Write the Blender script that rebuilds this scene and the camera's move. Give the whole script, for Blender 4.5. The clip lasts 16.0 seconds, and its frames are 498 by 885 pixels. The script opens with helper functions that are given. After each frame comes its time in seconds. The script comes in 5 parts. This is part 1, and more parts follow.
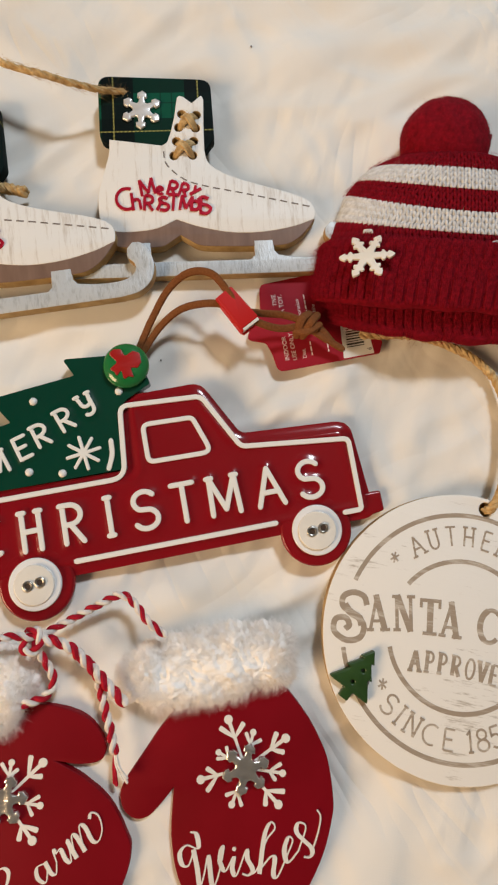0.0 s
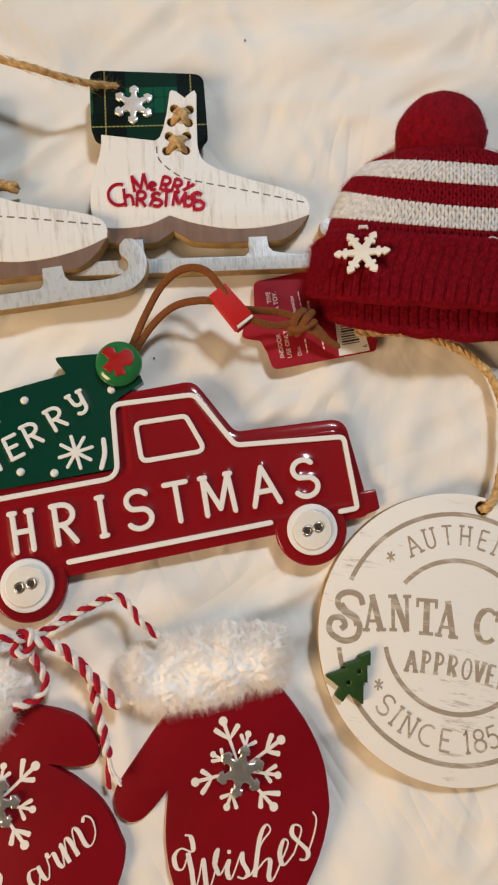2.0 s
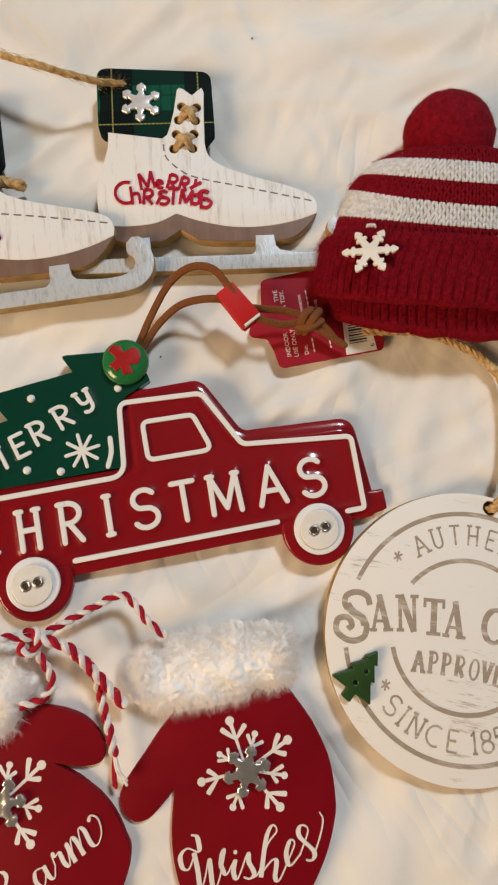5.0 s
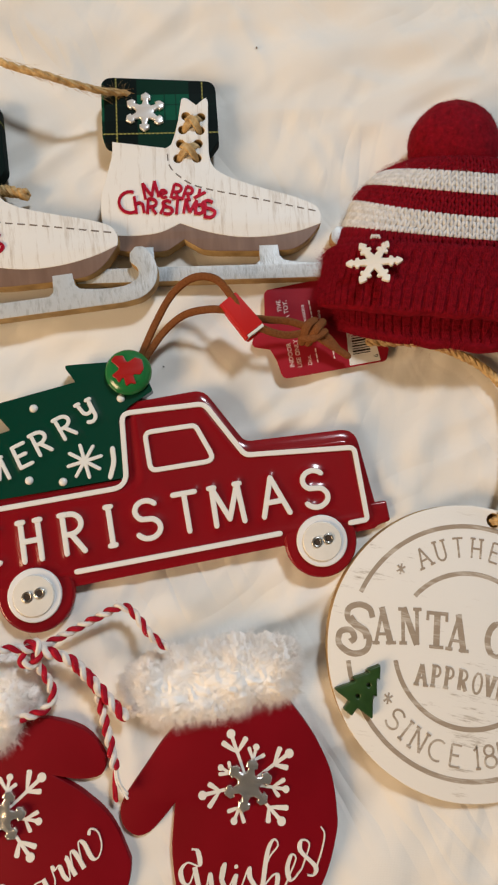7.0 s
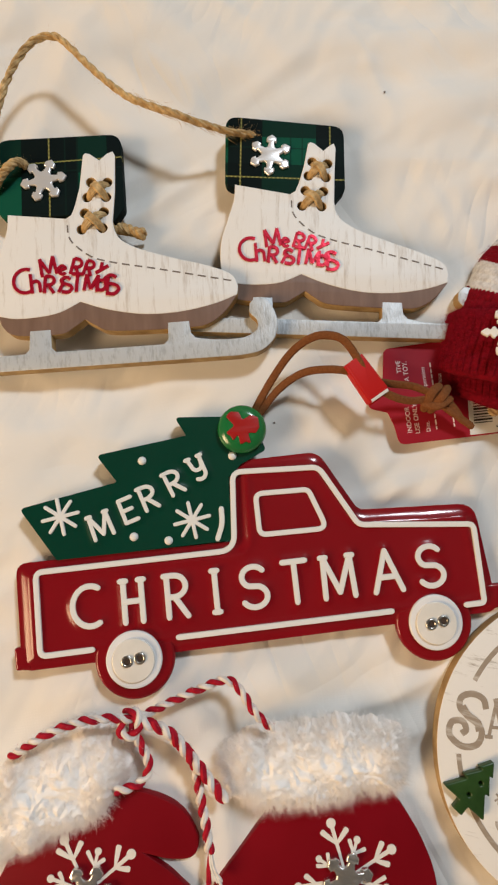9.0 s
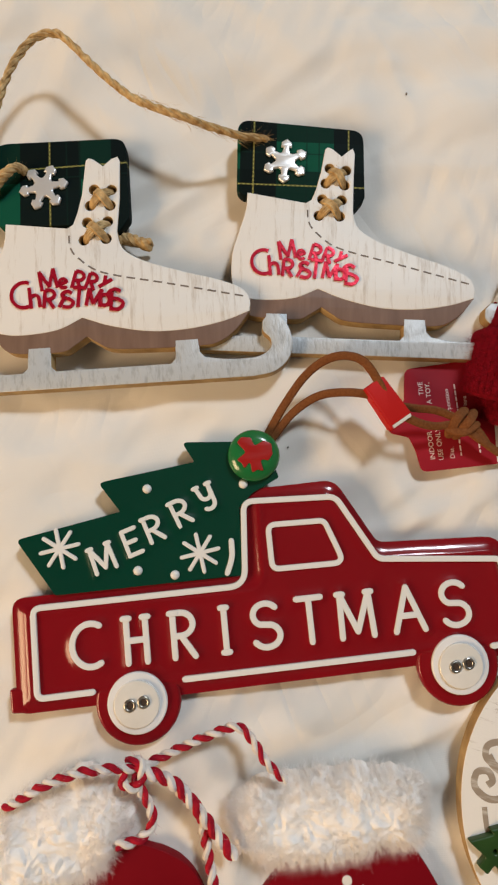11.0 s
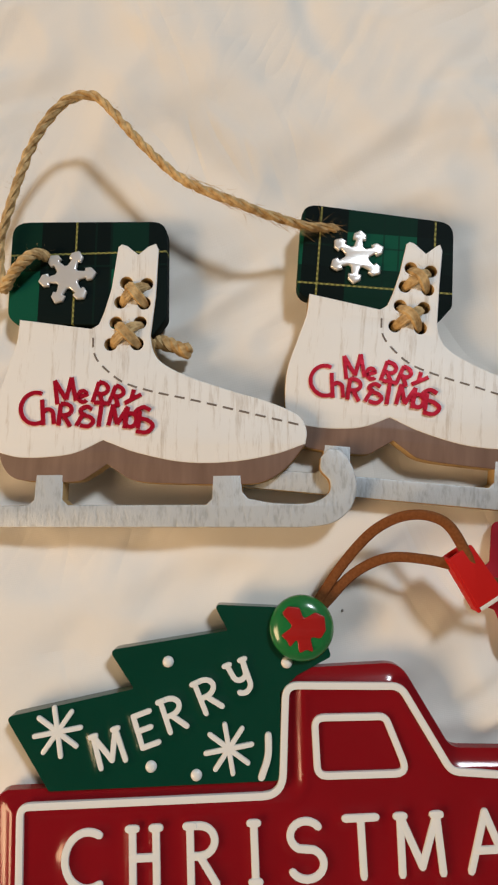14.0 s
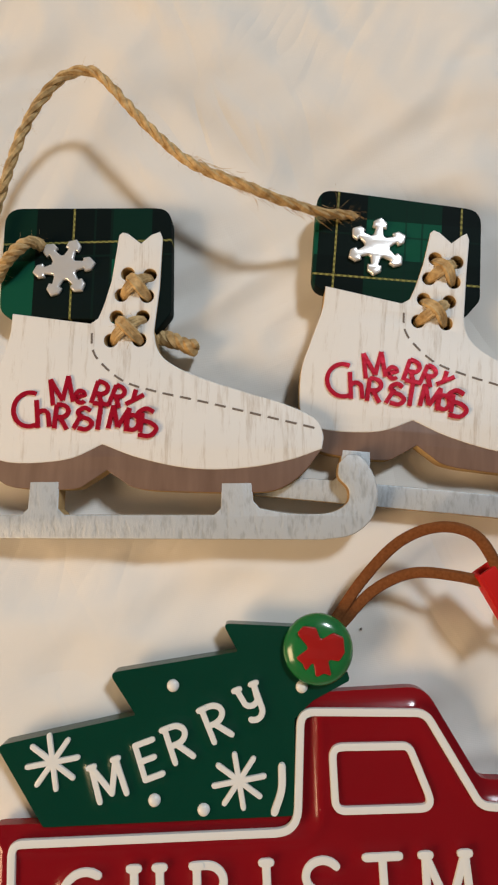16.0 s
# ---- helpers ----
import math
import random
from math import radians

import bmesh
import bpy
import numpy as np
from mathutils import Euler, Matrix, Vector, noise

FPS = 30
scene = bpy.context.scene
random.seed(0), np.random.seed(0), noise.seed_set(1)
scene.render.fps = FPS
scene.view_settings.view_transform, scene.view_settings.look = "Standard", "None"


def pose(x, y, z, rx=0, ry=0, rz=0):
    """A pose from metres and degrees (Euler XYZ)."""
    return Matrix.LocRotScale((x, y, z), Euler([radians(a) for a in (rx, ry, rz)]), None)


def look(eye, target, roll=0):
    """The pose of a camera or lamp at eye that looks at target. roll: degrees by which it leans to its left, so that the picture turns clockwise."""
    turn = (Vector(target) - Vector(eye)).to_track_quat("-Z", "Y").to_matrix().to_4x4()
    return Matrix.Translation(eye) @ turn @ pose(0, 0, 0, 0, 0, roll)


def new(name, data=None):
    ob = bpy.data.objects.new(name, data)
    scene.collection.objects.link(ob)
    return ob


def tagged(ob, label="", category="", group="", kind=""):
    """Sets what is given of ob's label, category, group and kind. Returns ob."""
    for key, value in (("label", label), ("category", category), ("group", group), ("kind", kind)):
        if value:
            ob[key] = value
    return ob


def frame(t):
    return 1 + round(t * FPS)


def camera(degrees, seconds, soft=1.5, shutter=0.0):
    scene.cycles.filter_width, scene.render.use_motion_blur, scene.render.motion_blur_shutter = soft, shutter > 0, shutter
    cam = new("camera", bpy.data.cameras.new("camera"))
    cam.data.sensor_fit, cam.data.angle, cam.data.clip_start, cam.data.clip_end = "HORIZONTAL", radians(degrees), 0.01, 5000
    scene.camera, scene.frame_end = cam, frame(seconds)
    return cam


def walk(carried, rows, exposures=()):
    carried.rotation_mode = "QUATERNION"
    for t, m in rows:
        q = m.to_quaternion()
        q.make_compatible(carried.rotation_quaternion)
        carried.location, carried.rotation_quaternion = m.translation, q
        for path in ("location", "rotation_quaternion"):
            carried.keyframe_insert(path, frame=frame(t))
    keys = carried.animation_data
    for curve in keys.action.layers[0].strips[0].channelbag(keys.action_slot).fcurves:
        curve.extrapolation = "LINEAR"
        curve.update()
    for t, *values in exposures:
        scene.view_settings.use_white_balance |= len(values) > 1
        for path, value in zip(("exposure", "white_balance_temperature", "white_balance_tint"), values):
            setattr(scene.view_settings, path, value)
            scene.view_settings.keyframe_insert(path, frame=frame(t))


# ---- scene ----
cam = camera(50.0, 16.0, 2.2)
PATH = [
    (0.0, -0.00559, -0.02444, 0.18024, 8.634, -2.338, -0.74),
    (0.5, -0.00553, -0.02475, 0.17984, 8.671, -2.36, -0.734),
    (1.0, -0.00565, -0.02488, 0.17956, 8.627, -2.399, -0.793),
    (1.5, -0.00474, -0.02477, 0.17924, 8.524, -2.57, -0.866),
    (2.0, -0.00452, -0.02405, 0.17836, 8.465, -2.593, -0.934),
    (2.5, -0.00534, -0.02443, 0.17847, 8.423, -2.558, -0.909),
    (3.0, -0.00472, -0.02456, 0.17854, 8.446, -2.455, -0.893),
    (3.5, -0.00446, -0.02435, 0.1775, 8.438, -2.546, -0.898),
    (4.0, -0.0051, -0.02458, 0.17729, 8.392, -2.575, -0.886),
    (6.5, -0.00681, -0.02238, 0.17834, 8.59, -2.313, -0.559),
    (7.0, -0.00677, -0.0212, 0.17749, 8.628, -2.38, -0.459),
    (7.5, -0.01057, -0.01828, 0.17587, 8.62, -2.139, 0.397),
    (8.0, -0.02157, -0.01373, 0.17629, 8.672, -1.91, 1.767),
    (8.5, -0.03167, -0.00989, 0.17434, 8.858, -1.806, 2.911),
    (9.0, -0.0395, -0.00187, 0.17103, 8.804, -1.713, 3.674),
    (11.5, -0.04411, 0.01015, 0.15912, 8.224, -1.484, 4.256),
    (12.0, -0.04579, 0.01305, 0.15537, 7.831, -1.49, 4.532),
    (12.5, -0.04525, 0.01366, 0.15006, 7.608, -1.467, 4.781),
    (13.0, -0.04841, 0.01552, 0.14734, 7.601, -1.153, 5.328),
    (13.5, -0.05145, 0.02734, 0.14483, 8.259, -0.58, 6.413),
    (14.0, -0.05356, 0.04943, 0.13837, 9.045, 0.257, 7.685),
    (14.5, -0.05016, 0.05619, 0.13097, 8.888, 0.49, 7.565),
    (15.0, -0.05166, 0.05655, 0.12979, 8.615, 0.218, 7.416),
    (15.5, -0.05313, 0.05563, 0.12946, 8.712, 0.186, 7.889),
    (16.0, -0.05672, 0.05226, 0.1285, 8.778, 0.22, 7.8),
]
walk(cam, [(t, pose(x, y, z, rx, ry, rz)) for t, x, y, z, rx, ry, rz in PATH],
     [(0.0, 0.2), (9.0, 0.16), (11.5, 0.1), (12.5, 0.1), (14.0, 0.06), (16.0, 0.06)])

# ---------------------------------------------------------------- light
world = bpy.data.worlds.new("room_air")
scene.world = world
world.use_nodes = True
world.node_tree.nodes["Background"].inputs[0].default_value = (1.0, 0.9, 0.8, 1)
world.node_tree.nodes["Background"].inputs[1].default_value = 0.08


def area_lamp(name, eye, target, sx, sy, watts, colour):
    data = bpy.data.lights.new(name, "AREA")
    data.shape, data.size, data.size_y, data.energy, data.color = "RECTANGLE", sx, sy, watts, colour
    ob = new(name, data)
    ob.matrix_world = look(eye, target)
    return ob


# unseen area lamps set by the shadows: cool beyond the far edge, warm behind the viewer
area_lamp("cool_lamp", (0.8, 1.6, 2.05), (0, 0.02, 0), 0.38, 0.34, 38.5, (0.82, 0.91, 1.0))
area_lamp("warm_lamp", (-1.3, -0.72, 0.82), (0, 0.02, 0), 0.75, 0.7, 22.3, (1.0, 0.68, 0.385))

# ---------------------------------------------------------------- materials
def material(name, colour, rough=0.6, metal=0.0, **extra):
    m = bpy.data.materials.new(name)
    m.use_nodes = True
    b = m.node_tree.nodes["Principled BSDF"]
    b.inputs["Base Color"].default_value = (*colour, 1)
    b.inputs["Roughness"].default_value = rough
    b.inputs["Metallic"].default_value = metal
    for k, v in extra.items():
        b.inputs[k.replace("_", " ").title().replace("Ior", "IOR")].default_value = v
    return m


def link(m, a, b):
    m.node_tree.links.new(a, b)


def node(m, kind, **props):
    n = m.node_tree.nodes.new(kind)
    for k, v in props.items():
        n.inputs[k].default_value = v
    return n


def coords(m, scale=(1, 1, 1), turn=0.0):
    c = node(m, "ShaderNodeTexCoord")
    r = node(m, "ShaderNodeMapping", Rotation=(0, 0, radians(-turn)))
    p = node(m, "ShaderNodeMapping", Scale=scale)
    link(m, c.outputs["Object"], r.inputs["Vector"])
    link(m, r.outputs["Vector"], p.inputs["Vector"])
    return p.outputs["Vector"]


def noise_tex(m, scale, detail=3.0, stretch=(1, 1, 1), turn=0.0, rough=0.55):
    n = node(m, "ShaderNodeTexNoise", Scale=scale, Detail=detail, Roughness=rough)
    link(m, coords(m, stretch, turn), n.inputs["Vector"])
    return n.outputs["Fac"]


def ramp(m, fac, stops):
    r = node(m, "ShaderNodeValToRGB")
    e = r.color_ramp.elements
    while len(e) < len(stops):
        e.new(0.5)
    for k, (pos, col) in enumerate(stops):
        e[k].position, e[k].color = pos, (*col, 1)
    link(m, fac, r.inputs["Fac"])
    return r.outputs["Color"]


def to_base(m, socket):
    link(m, socket, m.node_tree.nodes["Principled BSDF"].inputs["Base Color"])
    return m


def bump(m, fac, strength, distance):
    b = node(m, "ShaderNodeBump", Strength=strength, Distance=distance)
    link(m, fac, b.inputs["Height"])
    s = m.node_tree.nodes["Principled BSDF"].inputs["Normal"]
    if s.links:
        link(m, s.links[0].from_socket, b.inputs["Normal"])
    link(m, b.outputs["Normal"], s)
    return m


def rough_by(m, fac, low, high):
    r = node(m, "ShaderNodeMapRange")
    r.inputs["To Min"].default_value, r.inputs["To Max"].default_value = low, high
    link(m, fac, r.inputs["Value"])
    link(m, r.outputs["Result"], m.node_tree.nodes["Principled BSDF"].inputs["Roughness"])
    return m


def mottled(name, dark, light, scale, rough=0.6, metal=0.0, detail=4.0, stretch=(1, 1, 1), depth=0.0, low=0.3, high=0.7, **extra):
    m = material(name, light, rough, metal, **extra)
    f = noise_tex(m, scale, detail, stretch)
    to_base(m, ramp(m, f, [(low, dark), (high, light)]))
    if depth:
        bump(m, f, 0.6, depth)
    return m


def mix(m, fac, a, b, mode="MIX"):
    n = m.node_tree.nodes.new("ShaderNodeMix")
    n.data_type, n.blend_type = "RGBA", mode
    for s, v in ((0, fac), (6, a), (7, b)):
        if isinstance(v, bpy.types.NodeSocket):
            link(m, v, n.inputs[s])
        else:
            n.inputs[s].default_value = v if s == 0 else (*v, 1)
    return n.outputs[2]


def maths(m, op, a, b=0.0, c=0.0):
    n = m.node_tree.nodes.new("ShaderNodeMath")
    n.operation = op
    for s, v in enumerate((a, b, c)):
        if isinstance(v, bpy.types.NodeSocket):
            link(m, v, n.inputs[s])
        else:
            n.inputs[s].default_value = v
    return n.outputs[0]


def bands(m, axis, places, half):
    """1 inside any of the bands of that half width (mm) about the places, along one local axis."""
    c = node(m, "ShaderNodeTexCoord")
    s = node(m, "ShaderNodeSeparateXYZ")
    link(m, c.outputs["Object"], s.inputs[0])
    total = None
    for p in places:
        d = maths(m, "ABSOLUTE", maths(m, "SUBTRACT", s.outputs[axis], p * 0.001))
        hit = maths(m, "LESS_THAN", d, half * 0.001)
        total = hit if total is None else maths(m, "MAXIMUM", total, hit)
    return total


def cloth_material():
    m = material("cotton_sheet", (0.8, 0.77, 0.72), 0.85)
    f = noise_tex(m, 9.0, 4.0)
    to_base(m, ramp(m, f, [(0.3, (0.76, 0.725, 0.665)), (0.7, (0.82, 0.79, 0.735))]))
    wa = node(m, "ShaderNodeTexWave", Scale=700.0, Distortion=1.5)
    wb = node(m, "ShaderNodeTexWave", Scale=700.0, Distortion=1.5)
    wb.bands_direction = "Y"
    for w in (wa, wb):
        link(m, coords(m), w.inputs["Vector"])
    bump(m, maths(m, "ADD", wa.outputs["Fac"], wb.outputs["Fac"]), 0.05, 0.0002)
    bump(m, noise_tex(m, 60.0, 4.0), 0.15, 0.0015)
    # pulled creases: narrow streaks in three directions, each in patches of its own
    for turn, scale, strength in ((32.0, 20.0, 0.4), (-58.0, 24.0, 0.36), (74.0, 30.0, 0.26)):
        streak = maths(m, "ABSOLUTE", maths(m, "SUBTRACT", noise_tex(m, scale, 0.6, (1.0, 4.5, 1.0), turn), 0.5))
        where = maths(m, "MULTIPLY", maths(m, "MAXIMUM", maths(m, "SUBTRACT", noise_tex(m, 11.0 + scale * 0.1, 1.0, (1, 1, 1), turn), 0.47), 0.0), 5.0)
        bump(m, maths(m, "MULTIPLY", maths(m, "MINIMUM", streak, 0.1), where), strength, 0.006)
    return m


def whitewash(name, base, streak, seed, amount=(0.56, 0.72)):
    """White paint rubbed off along the grain, which runs up the board."""
    m = material(name, base, 0.55)
    f = noise_tex(m, 60.0 + seed, 6.0, (10.0, 1.0, 1.0), 0.0, 0.7)
    g = noise_tex(m, 25.0 + seed, 3.0, (1.0, 1.0, 1.0))
    k = maths(m, "ADD", maths(m, "MULTIPLY", f, 0.75), maths(m, "MULTIPLY", g, 0.3))
    to_base(m, ramp(m, k, [(amount[0], base), (amount[1], streak)]))
    bump(m, f, 0.35, 0.0003)
    rough_by(m, f, 0.42, 0.65)
    return m


def disc_material():
    m = material("whitewashed_disc", (0.8, 0.77, 0.71), 0.6)
    f = noise_tex(m, 95.0, 7.0, (1.0, 8.0, 1.0), 0.0, 0.75)
    g = noise_tex(m, 22.0, 3.0)
    k = maths(m, "ADD", maths(m, "MULTIPLY", f, 0.7), maths(m, "MULTIPLY", g, 0.42))
    to_base(m, ramp(m, k, [(0.645, (0.81, 0.785, 0.735)), (0.735, (0.4, 0.35, 0.29))]))
    bump(m, f, 0.3, 0.0003)
    return m


def print_material():
    """Taupe print, worn through to the white along the grain."""
    m = material("taupe_print", (0.33, 0.26, 0.19), 0.65)
    f = noise_tex(m, 60.0, 6.0, (1.0, 9.0, 1.0), 0.0, 0.7)
    to_base(m, ramp(m, f, [(0.5, (0.34, 0.27, 0.2)), (0.68, (0.62, 0.56, 0.48))]))
    return m


def plaid_material(name, wide, high, lines_x, lines_y):
    m = material(name, (0.01, 0.07, 0.04), 0.7, specular_ior_level=0.08)
    base = mix(m, bands(m, 0, wide, 5.8), (0.004, 0.076, 0.045), (0.003, 0.009, 0.009))
    base = mix(m, maths(m, "MULTIPLY", bands(m, 1, high, 5.5), 0.75), base, (0.002, 0.006, 0.006))
    base = mix(m, maths(m, "MULTIPLY", bands(m, 0, (2.5, 6.5), 0.25), 0.6), base, (0.004, 0.02, 0.015))
    base = mix(m, maths(m, "MULTIPLY", bands(m, 1, (66.5,), 0.25), 0.6), base, (0.004, 0.02, 0.015))
    line = maths(m, "MAXIMUM", bands(m, 0, lines_x, 0.25), bands(m, 1, lines_y, 0.25))
    weave = node(m, "ShaderNodeTexChecker", Scale=1400.0)
    link(m, coords(m), weave.inputs["Vector"])
    base = mix(m, maths(m, "MULTIPLY", line, maths(m, "ADD", 0.3, maths(m, "MULTIPLY", weave.outputs["Fac"], 0.4))), base, (0.42, 0.4, 0.12))
    to_base(m, base)
    bump(m, noise_tex(m, 900.0, 2.0), 0.15, 0.0002)
    return m


def fibre_material(name, dark, light, rough=0.8, turns=500.0):
    m = material(name, light, rough)
    to_base(m, ramp(m, noise_tex(m, turns, 3.0), [(0.3, dark), (0.7, light)]))
    m.node_tree.nodes["Principled BSDF"].inputs["Specular IOR Level"].default_value = 0.12
    return m


def enamel(name, colour):
    m = material(name, colour, 0.2, specular_ior_level=0.42)
    f = noise_tex(m, 40.0, 4.0)
    to_base(m, ramp(m, f, [(0.3, tuple(c * 0.86 for c in colour)), (0.7, colour)]))
    bump(m, noise_tex(m, 120.0, 2.0), 0.06, 0.0006)
    rough_by(m, noise_tex(m, 300.0, 4.0), 0.13, 0.2)
    return m


CLOTH = cloth_material()
RED_TIN = enamel("red_enamel", (0.235, 0.005, 0.01))
GREEN_TIN = enamel("green_enamel", (0.002, 0.046, 0.027))
WHITE_ENAMEL = material("white_enamel", (0.78, 0.775, 0.74), 0.35)
PEARL = mottled("pearl_button", (0.72, 0.69, 0.62), (0.84, 0.81, 0.75), 90.0, 0.22, coat_weight=0.4)
PEARL_RIM = mottled("pearl_rim", (0.76, 0.76, 0.76), (0.84, 0.84, 0.84), 60.0, 0.3, coat_weight=0.3)
STEEL = mottled("rivet_steel", (0.35, 0.33, 0.3), (0.7, 0.68, 0.64), 400.0, 0.28, 1.0)
BALL_GREEN = material("ball_green", (0.012, 0.16, 0.04), 0.2, coat_weight=0.4)
BOW_RED = mottled("bow_red", (0.32, 0.01, 0.009), (0.38, 0.012, 0.01), 120.0, 0.3)
BOOT_WHITE = whitewash("whitewashed_boot", (0.79, 0.785, 0.76), (0.5, 0.44, 0.37), 0.0, (0.55, 0.72))
SOLE_BROWN = mottled("brown_sole_paint", (0.15, 0.088, 0.062), (0.215, 0.135, 0.1), 40.0, 0.55, stretch=(8, 1, 1), depth=0.0002)
BLADE_GREY = mottled("silver_grey_paint", (0.39, 0.415, 0.43), (0.52, 0.555, 0.58), 320.0, 0.42, 0.1, 8.0, (3.2, 0.9, 1), 0.0004, 0.34, 0.5)
PLY = mottled("raw_board_edge", (0.3, 0.19, 0.075), (0.5, 0.34, 0.15), 200.0, 0.8)
PLAID = plaid_material("plaid_paper", (-13, 17), (55, 76), (-14.5, 16.0), (55.5,))
PLAID_TWIN = plaid_material("plaid_paper_twin", (-6, 1, 22), (71, 79), (-2.7,), (70.0,))
SILVER = material("silver_foil", (0.86, 0.86, 0.86), 0.28, 0.5)
bump(SILVER, noise_tex(SILVER, 90.0, 2.0), 0.07, 0.001)
CHROME = mottled("chrome_plastic", (0.74, 0.73, 0.7), (0.9, 0.89, 0.87), 60.0, 0.2, 0.9)
bump(CHROME, noise_tex(CHROME, 150.0, 1.0), 1.0, 0.0016)
RED_FOIL = material("red_foil", (0.58, 0.01, 0.04), 0.26, 0.5)
bump(RED_FOIL, noise_tex(RED_FOIL, 300.0, 3.0), 0.3, 0.0006)
MARKS = material("stitch_marks", (0.16, 0.13, 0.11), 0.7)
# near-black colour painted in for the shade inside holes
HOLE_SHADE = material("hole_shade", (0.05, 0.03, 0.018), 0.9)
JUTE = fibre_material("jute", (0.33, 0.2, 0.08), (0.7, 0.51, 0.26))
SUEDE = fibre_material("brown_suede", (0.15, 0.052, 0.017), (0.225, 0.085, 0.029), 0.85, 1500.0)
CLIP_RED = material("red_card_clip", (0.5, 0.012, 0.01), 0.5, specular_ior_level=0.2)
TAG_RED = mottled("red_tag_card", (0.26, 0.008, 0.018), (0.33, 0.014, 0.026), 30.0, 0.6, specular_ior_level=0.12)
TAG_WHITE = material("white_card", (0.72, 0.69, 0.63), 0.5)
INK = material("black_ink", (0.015, 0.013, 0.012), 0.6)
TAG_PRINT = material("pale_print", (0.8, 0.66, 0.62), 0.55)
MITTEN_RED = mottled("red_painted_board", (0.165, 0.002, 0.006), (0.205, 0.003, 0.009), 35.0, 0.5, depth=0.0001, specular_ior_level=0.1)
PAINT_WHITE = mottled("white_paint", (0.7, 0.67, 0.61), (0.8, 0.77, 0.71), 80.0, 0.5)
FUR_PILE = fibre_material("white_fur_pile", (0.9, 0.86, 0.81), (0.95, 0.925, 0.89), 0.9, 400.0)
bump(FUR_PILE, noise_tex(FUR_PILE, 900.0, 3.0), 0.4, 0.0004)
FUR = fibre_material("white_faux_fur", (0.93, 0.9, 0.87), (0.97, 0.955, 0.935), 0.9, 120.0)
glow = node(FUR, "ShaderNodeBsdfTranslucent", Color=(0.96, 0.93, 0.9, 1))
both = node(FUR, "ShaderNodeMixShader", Fac=0.5)
link(FUR, FUR.node_tree.nodes["Principled BSDF"].outputs[0], both.inputs[1])
link(FUR, glow.outputs[0], both.inputs[2])
link(FUR, both.outputs[0], FUR.node_tree.nodes["Material Output"].inputs["Surface"])
TWINE_RED = fibre_material("red_yarn", (0.3, 0.006, 0.018), (0.46, 0.012, 0.03))
TWINE_WHITE = fibre_material("white_yarn", (0.68, 0.62, 0.56), (0.84, 0.8, 0.75))
KNIT_RED = fibre_material("red_knit", (0.12, 0.001, 0.006), (0.235, 0.003, 0.012), 0.9, 700.0)
# same yarn as KNIT_RED, brightened to paint the lit haze of its fibres
KNIT_LIT_FUZZ = fibre_material("red_yarn_lit_fuzz", (0.2, 0.003, 0.012), (0.36, 0.008, 0.026), 0.9, 700.0)
KNIT_WHITE = fibre_material("white_knit", (0.5, 0.5, 0.505), (0.75, 0.755, 0.76), 0.9, 700.0)
CREAM = mottled("cream_plastic", (0.72, 0.67, 0.58), (0.8, 0.76, 0.68), 60.0, 0.45)
DISC_WHITE = disc_material()
PRINT = print_material()
FELT_GREEN = mottled("green_tree_plastic", (0.014, 0.045, 0.008), (0.026, 0.072, 0.014), 200.0, 0.4)
WALL = mottled("plain_wall", (0.29, 0.265, 0.23), (0.35, 0.325, 0.29), 3.0, 0.9)

# ---------------------------------------------------------------- mesh tools, all in millimetres
MM = 0.001


def thing(name, label, category, x=0.0, y=0.0, z=0.0, turn=0.0, group="", tilt=(0, 0)):
    ob = new(name)
    ob.empty_display_size = 0.01
    ob.matrix_world = pose(x * MM, y * MM, z * MM, tilt[0], tilt[1], turn)
    return tagged(ob, label, category, group)


def part(name, bm, mat, parent=None, label="", smooth=True, mats=()):
    """One mesh object, its millimetres turned to metres, under a thing or a part."""
    me = bpy.data.meshes.new(name)
    bmesh.ops.scale(bm, vec=(MM, MM, MM), verts=bm.verts)
    bm.to_mesh(me)
    bm.free()
    for one in (mat, *mats):
        me.materials.append(one)
    if smooth:
        me.shade_smooth()
        me.set_sharp_from_angle(angle=radians(40))
    ob = new(name, me)
    ob.parent = parent
    return tagged(ob, label)


def raw_sides(bm):
    """Gives the upright faces of a board the second material."""
    bm.normal_update()
    for f in bm.faces:
        if abs(f.normal.z) < 0.3:
            f.material_index = 1
    return bm


def merge(*bms):
    out = bmesh.new()
    for b in bms:
        me = bpy.data.meshes.new("t")
        b.to_mesh(me)
        b.free()
        out.from_mesh(me)
        bpy.data.meshes.remove(me)
    return out


def moved(bm, x=0, y=0, z=0, turn=0.0, tilt=0.0, size=1.0):
    bm.transform(pose(x, y, z, tilt, 0, turn) @ Matrix.Scale(size, 4))
    return bm


def curve_line(pts, closed=False, n=8):
    """A smooth line (Catmull-Rom) through points of any dimension."""
    p = np.array(pts, float)
    k = len(p)
    if k < 3:
        return p
    out = []
    for i in range(k if closed else k - 1):
        if closed:
            a, b, c, d = (p[(i + j) % k] for j in (-1, 0, 1, 2))
        else:
            b, c = p[i], p[i + 1]
            a = p[i - 1] if i else 2 * b - c
            d = p[i + 2] if i + 2 < k else 2 * c - b
        for s in np.arange(n) / n:
            out.append(0.5 * (2 * b + (c - a) * s + (2 * a - 5 * b + 4 * c - d) * s * s + (3 * b - a - 3 * c + d) * s ** 3))
    if not closed:
        out.append(p[-1])
    return np.array(out)


